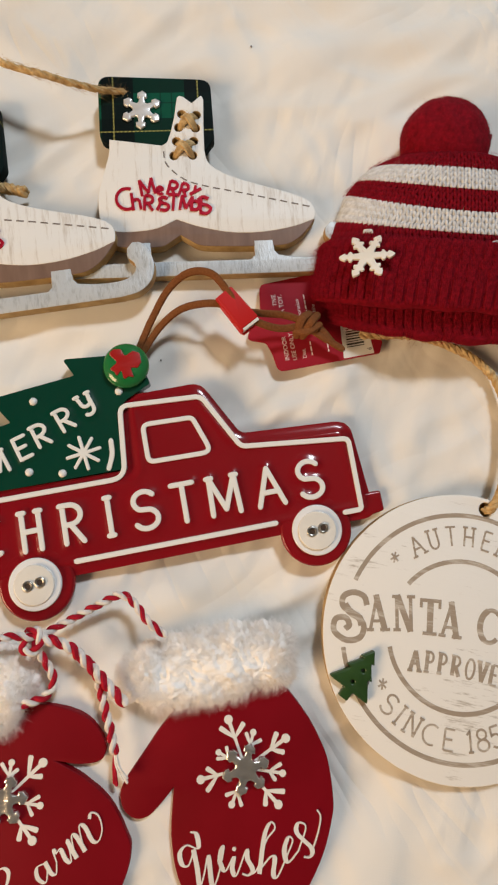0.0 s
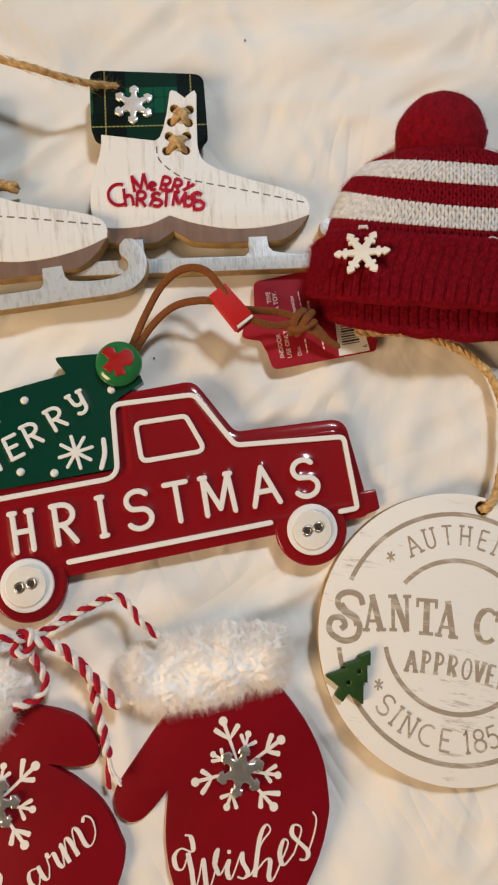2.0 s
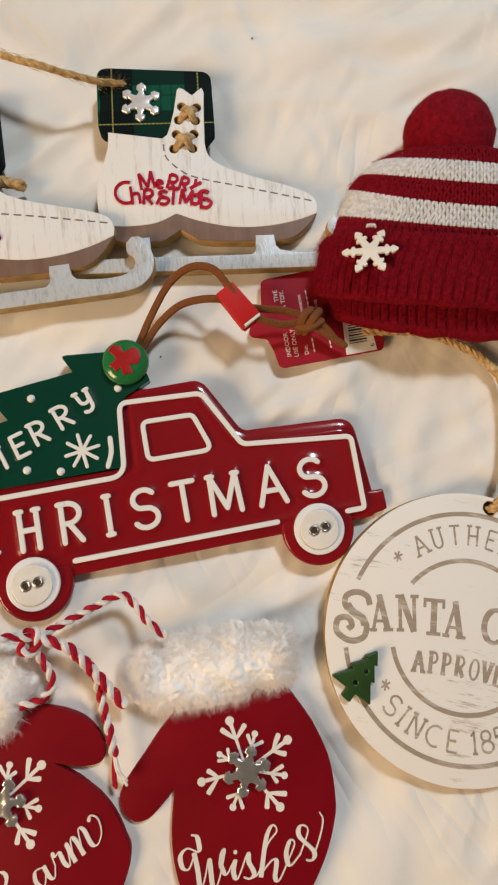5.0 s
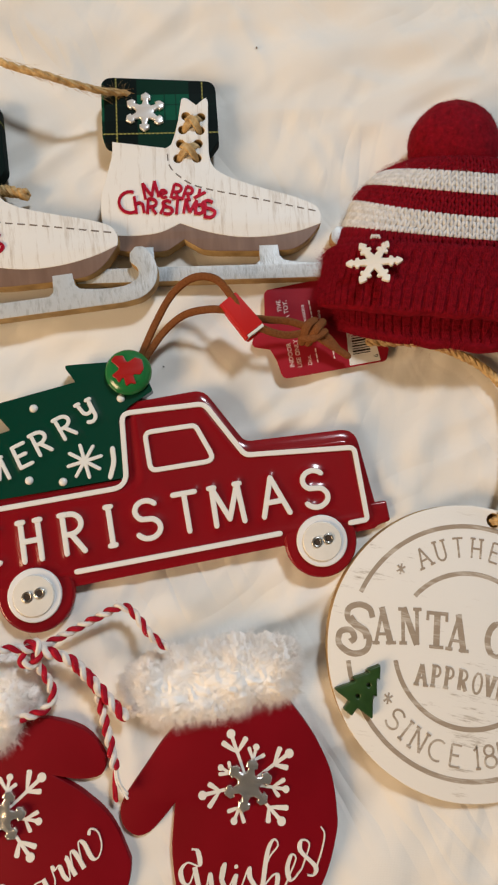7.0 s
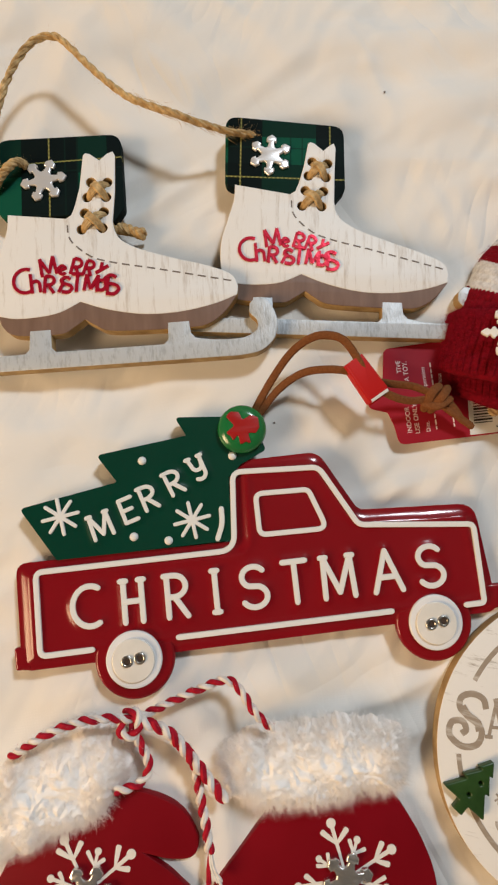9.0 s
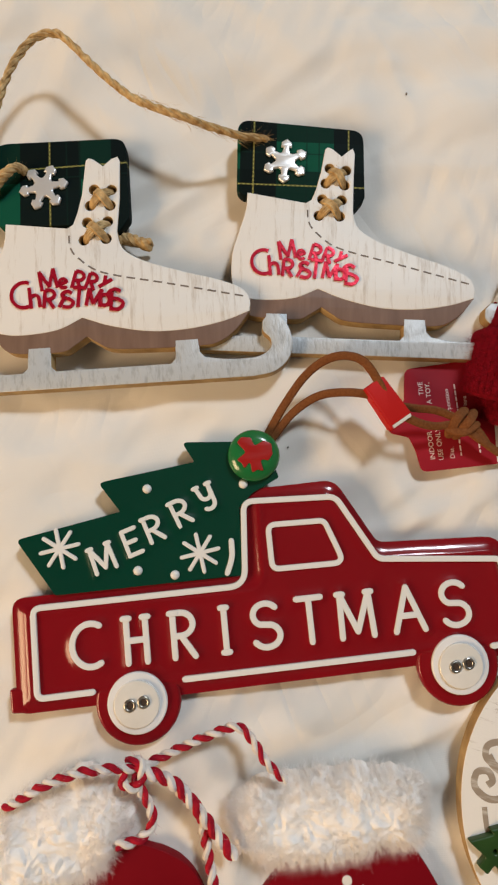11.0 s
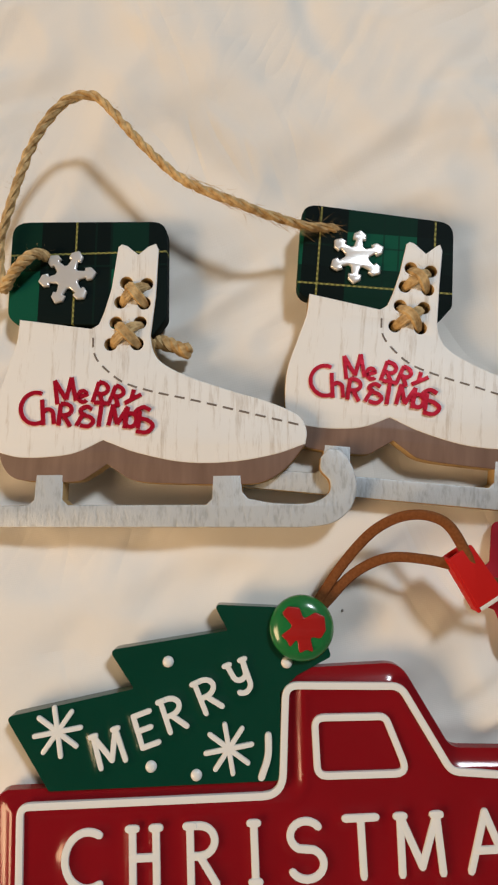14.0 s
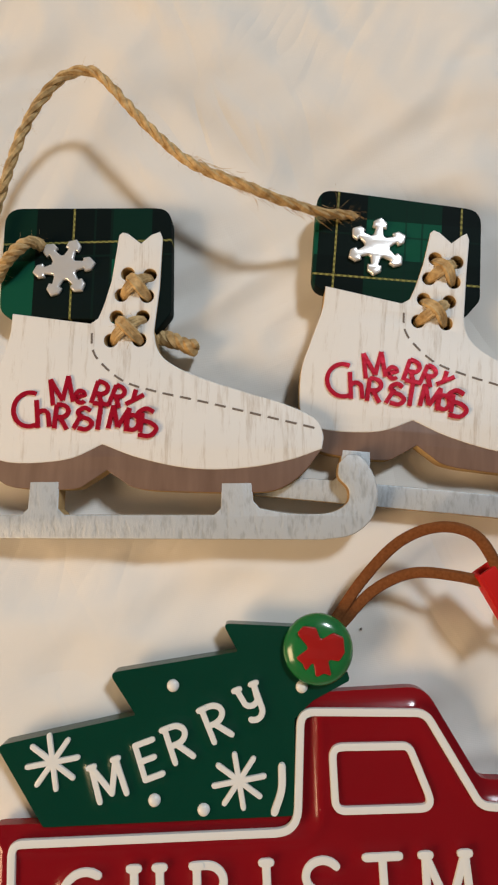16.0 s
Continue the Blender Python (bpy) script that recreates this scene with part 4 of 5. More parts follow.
jute_cord("jute_knot", "frayed jute cord end threaded through the plaid cuff", [(-126.0, 101.5, 7.0), (-122.4, 106.8, 9.6), (-118.8, 111.4, 9.4), (-117.2, 112.6, 6.2)], 0.85, 3, 6.0, 120, 5)
jute_cord("jute_stub", "cut jute cord end poking from behind the boot", [(-92, 95.6, 2.2), (-84, 94.3, 3.0), (-76.2, 92.6, 3.4)], 1.15, 3, 6.0, 90, 6)
jute_cord("jute_loop", "jute cord running from under the hat to the disc",
          [(42, 40.5, 1.8), (50, 40.2, 2.4), (58, 40.2, 2.6), (66, 38.8, 2.6), (75, 35.2, 2.6), (82, 31.0, 2.8), (88, 24, 3), (91, 12, 3.6), (89, -3, 5), (85, -15, 6.6), (81.8, -20.3, 6.4), (80.4, -21.2, 4.0)], 0.88, 3, 7.5, 560, 7)


# ---------------------------------------------------------------- round sign
def slab(ch, height):
    """A bold slab-serif capital of flat strokes: (points, half width), all in heights."""
    strokes = {
        "A": [([(-0.23, 0), (0.0, 1)], 0.045), ([(-0.03, 1), (0.2, 0)], 0.085), ([(-0.15, 0.28), (0.15, 0.28)], 0.04), ([(-0.32, 0.045), (-0.12, 0.045)], 0.045), ([(0.06, 0.045), (0.34, 0.045)], 0.045)],
        "N": [([(-0.2, 0), (-0.2, 1)], 0.05), ([(-0.18, 1), (0.18, 0)], 0.085), ([(0.2, 0), (0.2, 1)], 0.05), ([(-0.31, 0.045), (-0.1, 0.045)], 0.045), ([(-0.33, 0.955), (-0.12, 0.955)], 0.045), ([(0.1, 0.955), (0.33, 0.955)], 0.045)],
        "T": [([(0, 0), (0, 1)], 0.09), ([(-0.31, 0.95), (0.31, 0.95)], 0.05), ([(-0.27, 1), (-0.27, 0.74)], 0.04), ([(0.27, 1), (0.27, 0.74)], 0.04), ([(-0.2, 0.045), (0.2, 0.045)], 0.045)],
        "C": [(arc(0.0, 0.5, 0.3, 0.45, 115, 245, 18), 0.085), (arc(0.0, 0.5, 0.3, 0.45, 50, 120, 10), 0.06), (arc(0.0, 0.5, 0.3, 0.45, 240, 318, 10), 0.06), ([(0.25, 0.98), (0.25, 0.66)], 0.05)],
        "L": [([(-0.16, 0), (-0.16, 1)], 0.105), ([(-0.34, 0.955), (0.02, 0.955)], 0.045), ([(-0.34, 0.045), (0.32, 0.045)], 0.045), ([(0.28, 0), (0.28, 0.3)], 0.045)],
        "U": [([(-0.24, 1), (-0.24, 0.32)] + arc(0.02, 0.3, 0.26, 0.25, 180, 360) + [(0.28, 1)], 0.075), ([(-0.4, 0.955), (-0.08, 0.955)], 0.045), ([(0.14, 0.955), (0.42, 0.955)], 0.045)],
    }[ch]
    return merge(*[ribbon([(u * height, v * height) for u, v in p], w * height, 0, 0.04 + 0.02 * k) for k, (p, w) in enumerate(strokes)])


def sign():
    d = thing("round_sign", "round whitewashed wooden sign with worn taupe print", "sign", 69.5, -60.9, 0, -12)
    top = 4.5
    edge = np.array([((45 + 0.15 * noise.noise((math.cos(a) * 2, math.sin(a) * 2, 1))) * math.cos(a), (45 + 0.15 * noise.noise((math.cos(a) * 2, math.sin(a) * 2, 5))) * math.sin(a)) for a in np.arange(96) * math.pi / 48])
    hole = ring(2.45, 41.4, 2.3, 20)
    part("board", raw_sides(board([edge, hole], 0.5, top, 0.25)), DISC_WHITE, d, "whitewashed wooden disc", mats=(PLY,))
    part("backing", board([edge * 0.996], 0.2, 0.8, 0.1), PLY, d, "raw board back")
    arcs = ((38.2, 164, 14, 1.0), (38.6, 344, 196, -1.0), (23.2, 147, 33, 1.0), (23.8, 341, 199, -1.0))
    for r, a0, a1, sgn in arcs:
        pts = [(r * math.cos(a), r * math.sin(a)) for a in np.radians(np.linspace(a0, a1, 60))]
        part("print", ribbon(pts, 0.72, top, 0.05), PRINT, d, smooth=False)
    swirl = merge(ribbon(curve_line([(6.6, 10.2), (5.2, 13.2), (1.4, 14.2), (-2.2, 12.4), (-2.0, 8.8), (2.6, 6.2), (6.0, 3.2), (5.2, -1.2), (0.4, -2.8), (-4.4, -0.2), (-4.4, 4.0), (-1.0, 5.0), (0.8, 2.6), (-0.6, 1.0)]), 1.05, 0, 0.05),
                  ribbon(curve_line([(-1.6, 9.6), (0.6, 7.2), (4.2, 5.4), (5.4, 3.0)]), 1.3, 0, 0.1))
    part("print", moved(swirl, -36.9, -5.9, top, 4, 0, 0.88), PRINT, d, smooth=False)
    for ch, cx, y, turn in (("A", -26.9, -3.8, 11), ("N", -18.6, -2.3, 10), ("T", -10.4, -1.9, 6), ("A", -3.9, -1.5, 3), ("C", 8.6, -1.2, -2), ("L", 17.4, -1.6, -5), ("A", 24.6, -2.6, -8), ("U", 32.6, -4.2, -11)):
        part("print", moved(slab(ch, 11.3), cx, y, top, turn), PRINT, d, smooth=False)
    for ch, cx in zip("APPROVED", (-13.6, -9.0, -4.9, -0.6, 3.9, 7.8, 11.6, 15.8)):
        part("print", moved(letter(ch, 6.1, 0.36, 0, 0.05, 0.8, 0.78, False, 0.62), cx, -12.7 - 0.004 * cx * cx, top, -1 - 0.3 * cx), PRINT, d, smooth=False)
    for k, ch in enumerate("AUTHENTIC"):
        a = 126.5 - 11.0 * k
        part("print", moved(letter(ch, 6.2, 0.32, 0, 0.05, 0.8, 1.0, False), 28.2 * math.cos(radians(a)), 28.2 * math.sin(radians(a)), top, a - 90), PRINT, d, smooth=False)
    for ch, a in zip("SINCE185", (231.4, 239.5, 248.2, 258.9, 270.0, 282.5, 289.8, 297.5)):
        part("print", moved(letter(ch, 6.3, 0.34, 0, 0.05, 0.75, 1.16, False), 34.9 * math.cos(radians(a)), 34.9 * math.sin(radians(a)), top, a + 90), PRINT, d, smooth=False)
    for x_, y_ in ((-25.2, 17.6), (-23.0, -21.8)):
        part("print", moved(letter("*", 5, 0.28, 0, 0.05, 0, 1, False), x_, y_, top), PRINT, d, smooth=False)
    tree = rounded([(0, 9.4), (2.6, 5.4), (1.4, 5.4), (4.8, 0.8), (3.2, 0.8), (7.4, -5.2), (1.6, -5.2), (1.6, -8.2), (-1.6, -8.2), (-1.6, -5.2), (-7.4, -5.2), (-3.2, 0.8), (-4.8, 0.8), (-1.4, 5.4), (-2.6, 5.4)], 0.5, 3)
    part("tree_button", moved(board([tree, ring(0.5, 2.2, 0.6, 12), ring(-0.3, -2.4, 0.6, 12)], 0, 2.2, 0.5, 3), -31.6, -17.9, top, -26, 0, 1.0), FELT_GREEN, d, "small dark green tree button")


sign()


# ---------------------------------------------------------------- mittens
def painted_flake(parent, x, y, z, arms):
    bms = []
    for j, (a, r) in enumerate(arms):
        z += 0.03
        c, s = math.cos(radians(a)), math.sin(radians(a))
        at = lambda u, v: (x + u * c - v * s, y + u * s + v * c)
        k = r / 15.0
        bms.append(board([[at(u, v) for u, v in ((1, -0.3), (r - 1, -0.5 * k - 0.1), (r - 1, 0.5 * k + 0.1), (1, 0.3))]], z - 0.1, z + 0.05))
        for sg in (-1, 1):
            p, q = np.array((r * 0.58, 0)), np.array((r * (0.8 + 0.04 * sg), sg * r * (0.2 + 0.04 * math.sin(j * 2.3 + sg))))
            d = (q - p) / np.linalg.norm(q - p)
            e = np.array((-d[1], d[0])) * (0.7 * k + 0.05)
            tip = [p + e * 0.35, p * 0.5 + q * 0.5 + e * 0.8, q + e, q + d * 0.45 + e * 0.6, q + d * 0.45 - e * 0.6, q - e, p * 0.5 + q * 0.5 - e * 0.8, p - e * 0.35]
            bms.append(board([[at(u, v) for u, v in tip]], z - 0.1, z + 0.09 + 0.02 * sg))
        bms.append(board([[at(u, v) for u, v in ring(r - 1, 0, 1.2 * k + 0.08, 14)]], z - 0.1, z + 0.14))
    part("painted_snowflake", merge(*bms), PAINT_WHITE, parent, "white painted snowflake", smooth=False)


def fur_cuff(parent, corners, count, seed):
    """A puffy strip of faux fur: a tufted pile and thousands of bent fibres lying on it."""
    line = even(np.r_[rounded(corners, 6.0, 6), rounded(corners, 6.0, 6)[:1]], 0.55)[:-1]
    n = len(line)
    a, b = (np.array(corners[0]) + corners[-1]) / 2, (np.array(corners[3]) + corners[4]) / 2
    axis = (b - a) / np.linalg.norm(b - a)
    a, b = a + axis * 9, b - axis * 9
    spine = a + axis * np.clip((line - a) @ axis, 0, np.linalg.norm(b - a))[:, None]

    def height(f):
        return 1.2 + 7.4 * math.sqrt(max(0.0, 1 - f ** 2.6))

    def tuft(x, y):
        """Broad swells, and small locks with sharp partings between them."""
        u, v = x + 1.6 * noise.noise((x / 5, y / 5, seed + 1.0)), y + 1.6 * noise.noise((x / 5, y / 5, seed + 2.0))
        locks = abs(noise.noise((u / 2.6, v / 2.6, seed + 4))) + 0.25 * abs(noise.noise((u / 1.2, v / 1.2, seed + 7)))
        return 1.9 * noise.noise((x / 7, y / 7, seed)) + 1.5 * locks - 0.6

    bm = bmesh.new()
    rings_ = []
    for f in np.r_[1.0, 0.99, 0.975, np.linspace(0.95, 0.0, 34)]:
        g = f
        row = []
        for p, c in zip(line, spine):
            q = c + (p - c) * g
            d = tuft(*q)
            q = q + (p - c) / (np.linalg.norm(p - c) + 1e-9) * (0.5 + d * 0.9) * f ** 4
            row.append(bm.verts.new((q[0], q[1], height(f) + d * (1 - 0.5 * f ** 6))))
        rings_.append(row)
    for r0, r1 in zip(rings_, rings_[1:]):
        for k in range(n):
            bm.faces.new((r0[k], r0[(k + 1) % n], r1[(k + 1) % n], r1[k]))
    bmesh.ops.remove_doubles(bm, verts=bm.verts, dist=0.02)
    cuff = part("fur_cuff", bm, FUR_PILE, parent, "fluffy white faux fur cuff")
    rng = np.random.default_rng(seed)
    f = np.sqrt(rng.uniform(0.0, 1.02, count))
    k = rng.integers(0, n, count)
    p, c = line[k], spine[k]
    xy = c + (p - c) * f[:, None]
    out = (p - c) / (np.linalg.norm(p - c, axis=1)[:, None] + 1e-9)
    lift = np.array([tuft(x, y) for x, y in xy])
    h = np.array([height(min(1, v)) for v in f]) + lift * (1 - 0.5 * f ** 6)
    # locks: each fibre bends towards the tip that its lock shares
    knots = xy[rng.integers(0, count, count // 42)]
    lock_way = rng.normal(0, 1.0, (len(knots), 3)) * (0.5, 0.5, 0.12)
    gap = np.full(count, 1e9)
    lock = np.zeros(count, int)
    for q in range(0, len(knots), 60):
        d = np.linalg.norm(xy[:, None] - knots[None, q:q + 60], axis=2)
        j, m = d.argmin(1), d.min(1)
        lock = np.where(m < gap, q + j, lock)
        gap = np.minimum(gap, m)
    pull = (knots[lock] - xy) * 0.5
    way = np.c_[out * (0.1 + 0.75 * f ** 4)[:, None] + pull, 0.3 - 0.2 * f ** 5] + lock_way[lock] * (1 - 0.45 * f ** 4)[:, None] + rng.normal(0, 0.2, (count, 3))
    way[:, 2] = np.abs(way[:, 2])
    way /= np.linalg.norm(way, axis=1)[:, None]
    pile = np.c_[out * (f ** 4)[:, None] * 0.9, np.full(count, 0.9)]
    hairs("fur", np.c_[xy, h - 0.25], way, 2.7 - 0.9 * f ** 5, 0.1, FUR, cuff, "", 0.4, seed, 3, pile)
    return cuff


def mitten_r():
    m = thing("mitten_ornament", "red wooden mitten ornament with white fur cuff and snowflake", "ornament", -0.6, -100.6, -0.7, 0, "pair of mitten ornaments")
    o = [(4, 36), (13.6, 24.4), (18.4, 18.2), (22.2, 12.1), (25.6, 4), (27.0, -6), (26.6, -13), (22.6, -25), (14, -38), (2, -44.5), (-11, -41), (-19.4, -30), (-22.3, -17), (-21.7, -3.0)]
    th = [(-21.7, -3.0), (-24.6, -6.4), (-29, -10.6), (-33.2, -11.4), (-36.8, -8.6), (-37.8, -4), (-36, 0), (-31, 7), (-27, 12.6), (-22, 19), (-15, 30)]
    line = np.concatenate([curve_line(o, n=5)[:-1], curve_line(th, n=5)])
    top = 3.8
    part("board", board([line], 0.5, top, 0.35, 3), MITTEN_RED, m, "red painted mitten board")
    painted_flake(m, 0.2, 1.9, top, ((192, 15), (110, 16), (33, 16), (-47, 15.5), (76, 11.5), (-9, 12.5), (-113, 12), (150, 10.5)))
    part("snowflake", moved(snowflake(7.6, 1.05, 1.85, top, top + 1.5, 0.4, 17, 0.42), 0.2, 1.9), CHROME, m, "chrome plastic snowflake")
    strokes = ([(-16.6, -15.5), (-14.8, -16.2), (-14.3, -20.0), (-17.7, -19.1), (-19.7, -21.1), (-19.1, -24.1), (-17.2, -24.6), (-15.7, -21.1)],
               [(-15.7, -20.3), (-14.6, -25.1), (-13.7, -30.3), (-12.4, -26.8), (-11.3, -22.1), (-10.4, -28.5), (-9.8, -30.8), (-8.1, -27.0), (-6.5, -19.9), (-7.4, -20.7), (-7.9, -23.8)],
               [(-7.9, -23.8), (-6.2, -26.5), (-3.7, -22.6), (-4.1, -26.0), (-2.8, -27.6), (0.1, -21.0), (0.5, -23.4), (2.0, -26.3), (0.7, -27.8), (-1.1, -27.3)],
               [(0.7, -27.8), (3.4, -26.2), (6.1, -18.8), (8.9, -15.3), (7.7, -13.6), (5.7, -17.2), (4.0, -27.5)],
               [(4.2, -26.4), (7.4, -23.1), (8.7, -23.6), (8.2, -27.7), (9.5, -28.4), (12.7, -22.3), (14.2, -18.8), (12.9, -17.9), (11.6, -21.5), (12.7, -24.7), (15.9, -21.7)],
               [(15.9, -21.7), (18.3, -15.3), (16.1, -14.0), (15.6, -16.8), (19.9, -21.1), (19.4, -23.4), (17.5, -23.4)],
               [(19.4, -23.4), (21.9, -17.1), (22.9, -12.6), (21.9, -10.5)])
    bms = [ribbon(curve_line(s, n=8), 0.53, top, 0.06 + 0.04 * k, -80) for k, s in enumerate(strokes)]
    bms.append(board([ring(-3.5, -20.6, 0.6, 12)], top - 0.1, top + 0.08))
    part("lettering", merge(*bms), PAINT_WHITE, m, "white painted script word", smooth=False)
    fur_cuff(m, [(-39.6, 33), (-29, 40), (-4, 44.5), (15.6, 44), (16.8, 27), (-4, 21.5), (-25, 18.5), (-34.5, 22.5)], 30000, 11)


def mitten_l():
    m = thing("mitten_ornament", "red wooden mitten ornament with fur cuff, thumb beside its twin", "ornament", -73.2, -106.7, -0.7, 0, "pair of mitten ornaments")
    th = [(-2, 30), (2.6, 27.3), (9, 27.9), (16.1, 26.9), (24.6, 23.4), (29.6, 17.4), (30, 13.5), (28.0, 11.0), (22, 10.4), (15.0, 11.5)]
    o = [(15.0, 11.5), (23.5, 6.8), (32, -0.5), (37.2, -9.9), (38.2, -14.5), (36.5, -22), (29, -36), (14, -44), (-6, -38), (-20, -20), (-26, -3), (-24.5, 4), (-18, 16), (-2, 30)]
    line = np.concatenate([curve_line(th, n=5)[:-1], curve_line(o, n=5)[:-1]])
    top = 3.6
    part("board", board([line], 0.5, top, 0.35, 3), MITTEN_RED, m, "red painted mitten board")
    painted_flake(m, 0.2, 1.2, top, ((42, 16), (-10, 12), (-52, 15.5), (80, 11.5), (122, 16), (165, 12), (200, 15), (-110, 12)))
    part("snowflake", moved(snowflake(7.6, 1.05, 1.85, top, top + 1.5, 0.4, 8, 0.42), 0.2, 1.2), CHROME, m, "chrome plastic snowflake")
    strokes = ([(-8, -24), (-2, -19.2), (0.6, -17.4), (2.4, -18.2), (2.6, -20.4), (1.4, -25), (0.6, -31)],)
    word = ([(3.6, 4.2), (1.2, 4.6), (0, 2.2), (1.2, 0.1), (3.2, 2.5), (3.7, 4.6), (3.6, 1.2), (4.6, 0.2), (6.2, 2.5)],
            [(6.2, 2.5), (7.0, 5.8), (7.4, 4.5), (8.8, 4.7), (8.6, 1.6), (9.4, 0.2), (10.6, 2.6)], [(10.6, 2.6), (11.4, 5.6), (11.2, 0.1)], [(11.2, 1.0), (13, 5.6), (14, 4.8), (14.0, 0.2)],
            [(14.0, 1.0), (16.0, 6.4), (17.2, 5.4), (17.0, 1.2), (18.4, 0.2), (20.8, 2.2), (21.8, 5.6), (20.6, 7.4), (19.4, 6.4)])
    cw, sw = math.cos(radians(35)) * 1.08, math.sin(radians(35)) * 1.08
    strokes += tuple([(12.6 + u * cw - v * sw, -22.4 + u * sw + v * cw) for u, v in q] for q in word)
    part("lettering", merge(*[ribbon(curve_line(s, n=8), 0.46, top, 0.06 + 0.04 * k, -60) for k, s in enumerate(strokes)]), PAINT_WHITE, m, "white painted script word", smooth=False)
    fur_cuff(m, [(-24.5, 36), (-6, 46.5), (6.5, 43.5), (9.0, 35), (2.5, 21), (-12, 13.5), (-30, 5), (-37, 14)], 25000, 12)


mitten_r()
mitten_l()


def twine():
    t = thing("bakers_twine", "red and white twisted twine knotted between the mittens", "twine", 0, 1.2, 0)
    runs = ([(-97, -71, 8), (-92, -67, 11), (-86, -62.5, 13), (-78.4, -59.2, 13.4), (-70, -58.0, 12), (-63.5, -58.6, 9), (-55, -54.8, 7.5), (-46, -50.2, 8), (-38.5, -47.0, 9), (-34, -49.6, 9.5), (-30, -54.5, 10.5), (-24.6, -59, 9.6)],
            [(-64.5, -58, 8.5), (-60, -59.5, 9.4), (-54.5, -61.5, 9), (-50, -65.2, 8), (-45.5, -70, 7.6), (-41, -74.4, 8), (-36.6, -78.8, 8.4)],
            [(-52, -64.6, 7.4), (-47, -68.6, 6.4), (-44.6, -75, 6), (-43.0, -81, 6), (-41, -88, 6.2), (-39.8, -93, 6.2)],
            [(-65, -60, 8), (-62, -65, 7.6), (-59.2, -70, 6.6), (-58.8, -74, 6.2), (-61.5, -77, 6.6), (-67, -78.6, 7)],
            [(-67, -59.5, 9.5), (-66.6, -62.5, 10.2), (-63.2, -62.6, 10.4), (-61.8, -59.2, 10.2), (-63.6, -56.6, 9.6), (-66.4, -57.6, 9.0)])
    for r, fat in zip(runs, (0.76, 1.0, 0.86, 0.8, 0.8)):
        for k, mt in ((0, TWINE_RED), (1, TWINE_WHITE)):
            part("red_strand" if k == 0 else "white_strand", strand(r, fat, 0.8 * fat, 6.2, math.pi * k, 7, 0.45, 0.2), mt, t)
    fluff = np.random.default_rng(14)
    for mt, label in ((TWINE_RED, "red yarn fluff"), (TWINE_WHITE, "white yarn fluff")):
        roots, ways = [], []
        for r in runs:
            p = even(curve_line(r, n=12), 0.25)
            k = fluff.integers(1, len(p) - 1, int(len(p) * 1.1))
            along_ = p[k] - p[k - 1]
            out_ = fluff.normal(0, 1, (len(k), 3))
            out_ /= np.linalg.norm(out_, axis=1)[:, None]
            roots.append(p[k] + out_ * 1.0)
            w_ = along_ / (np.linalg.norm(along_, axis=1)[:, None] + 1e-9) + out_ * 0.55 + fluff.normal(0, 0.3, (len(k), 3))
            ways.append(w_ / np.linalg.norm(w_, axis=1)[:, None])
        hairs("fluff", np.concatenate(roots), np.concatenate(ways), 1.5, 0.06, mt, t, label, 0.4, 15)
    rng = np.random.default_rng(4)
    for k in range(9):
        a, b = rng.uniform(-1.1, 1.1, 2)
        mt = TWINE_RED if k < 4 else TWINE_WHITE
        sx = -1.4 if k < 4 else 1.6
        part("frayed_end", tube(curve_line([(-39.8 + a * 0.3, -92.5, 6.2), (-39.6 + sx * 0.4 + a * 0.6, -97, 6.2 + 0.3 * b), (-38.6 + sx + a, -101.5 + b, 5.8)]), 0.42, 5), mt, t)


twine()


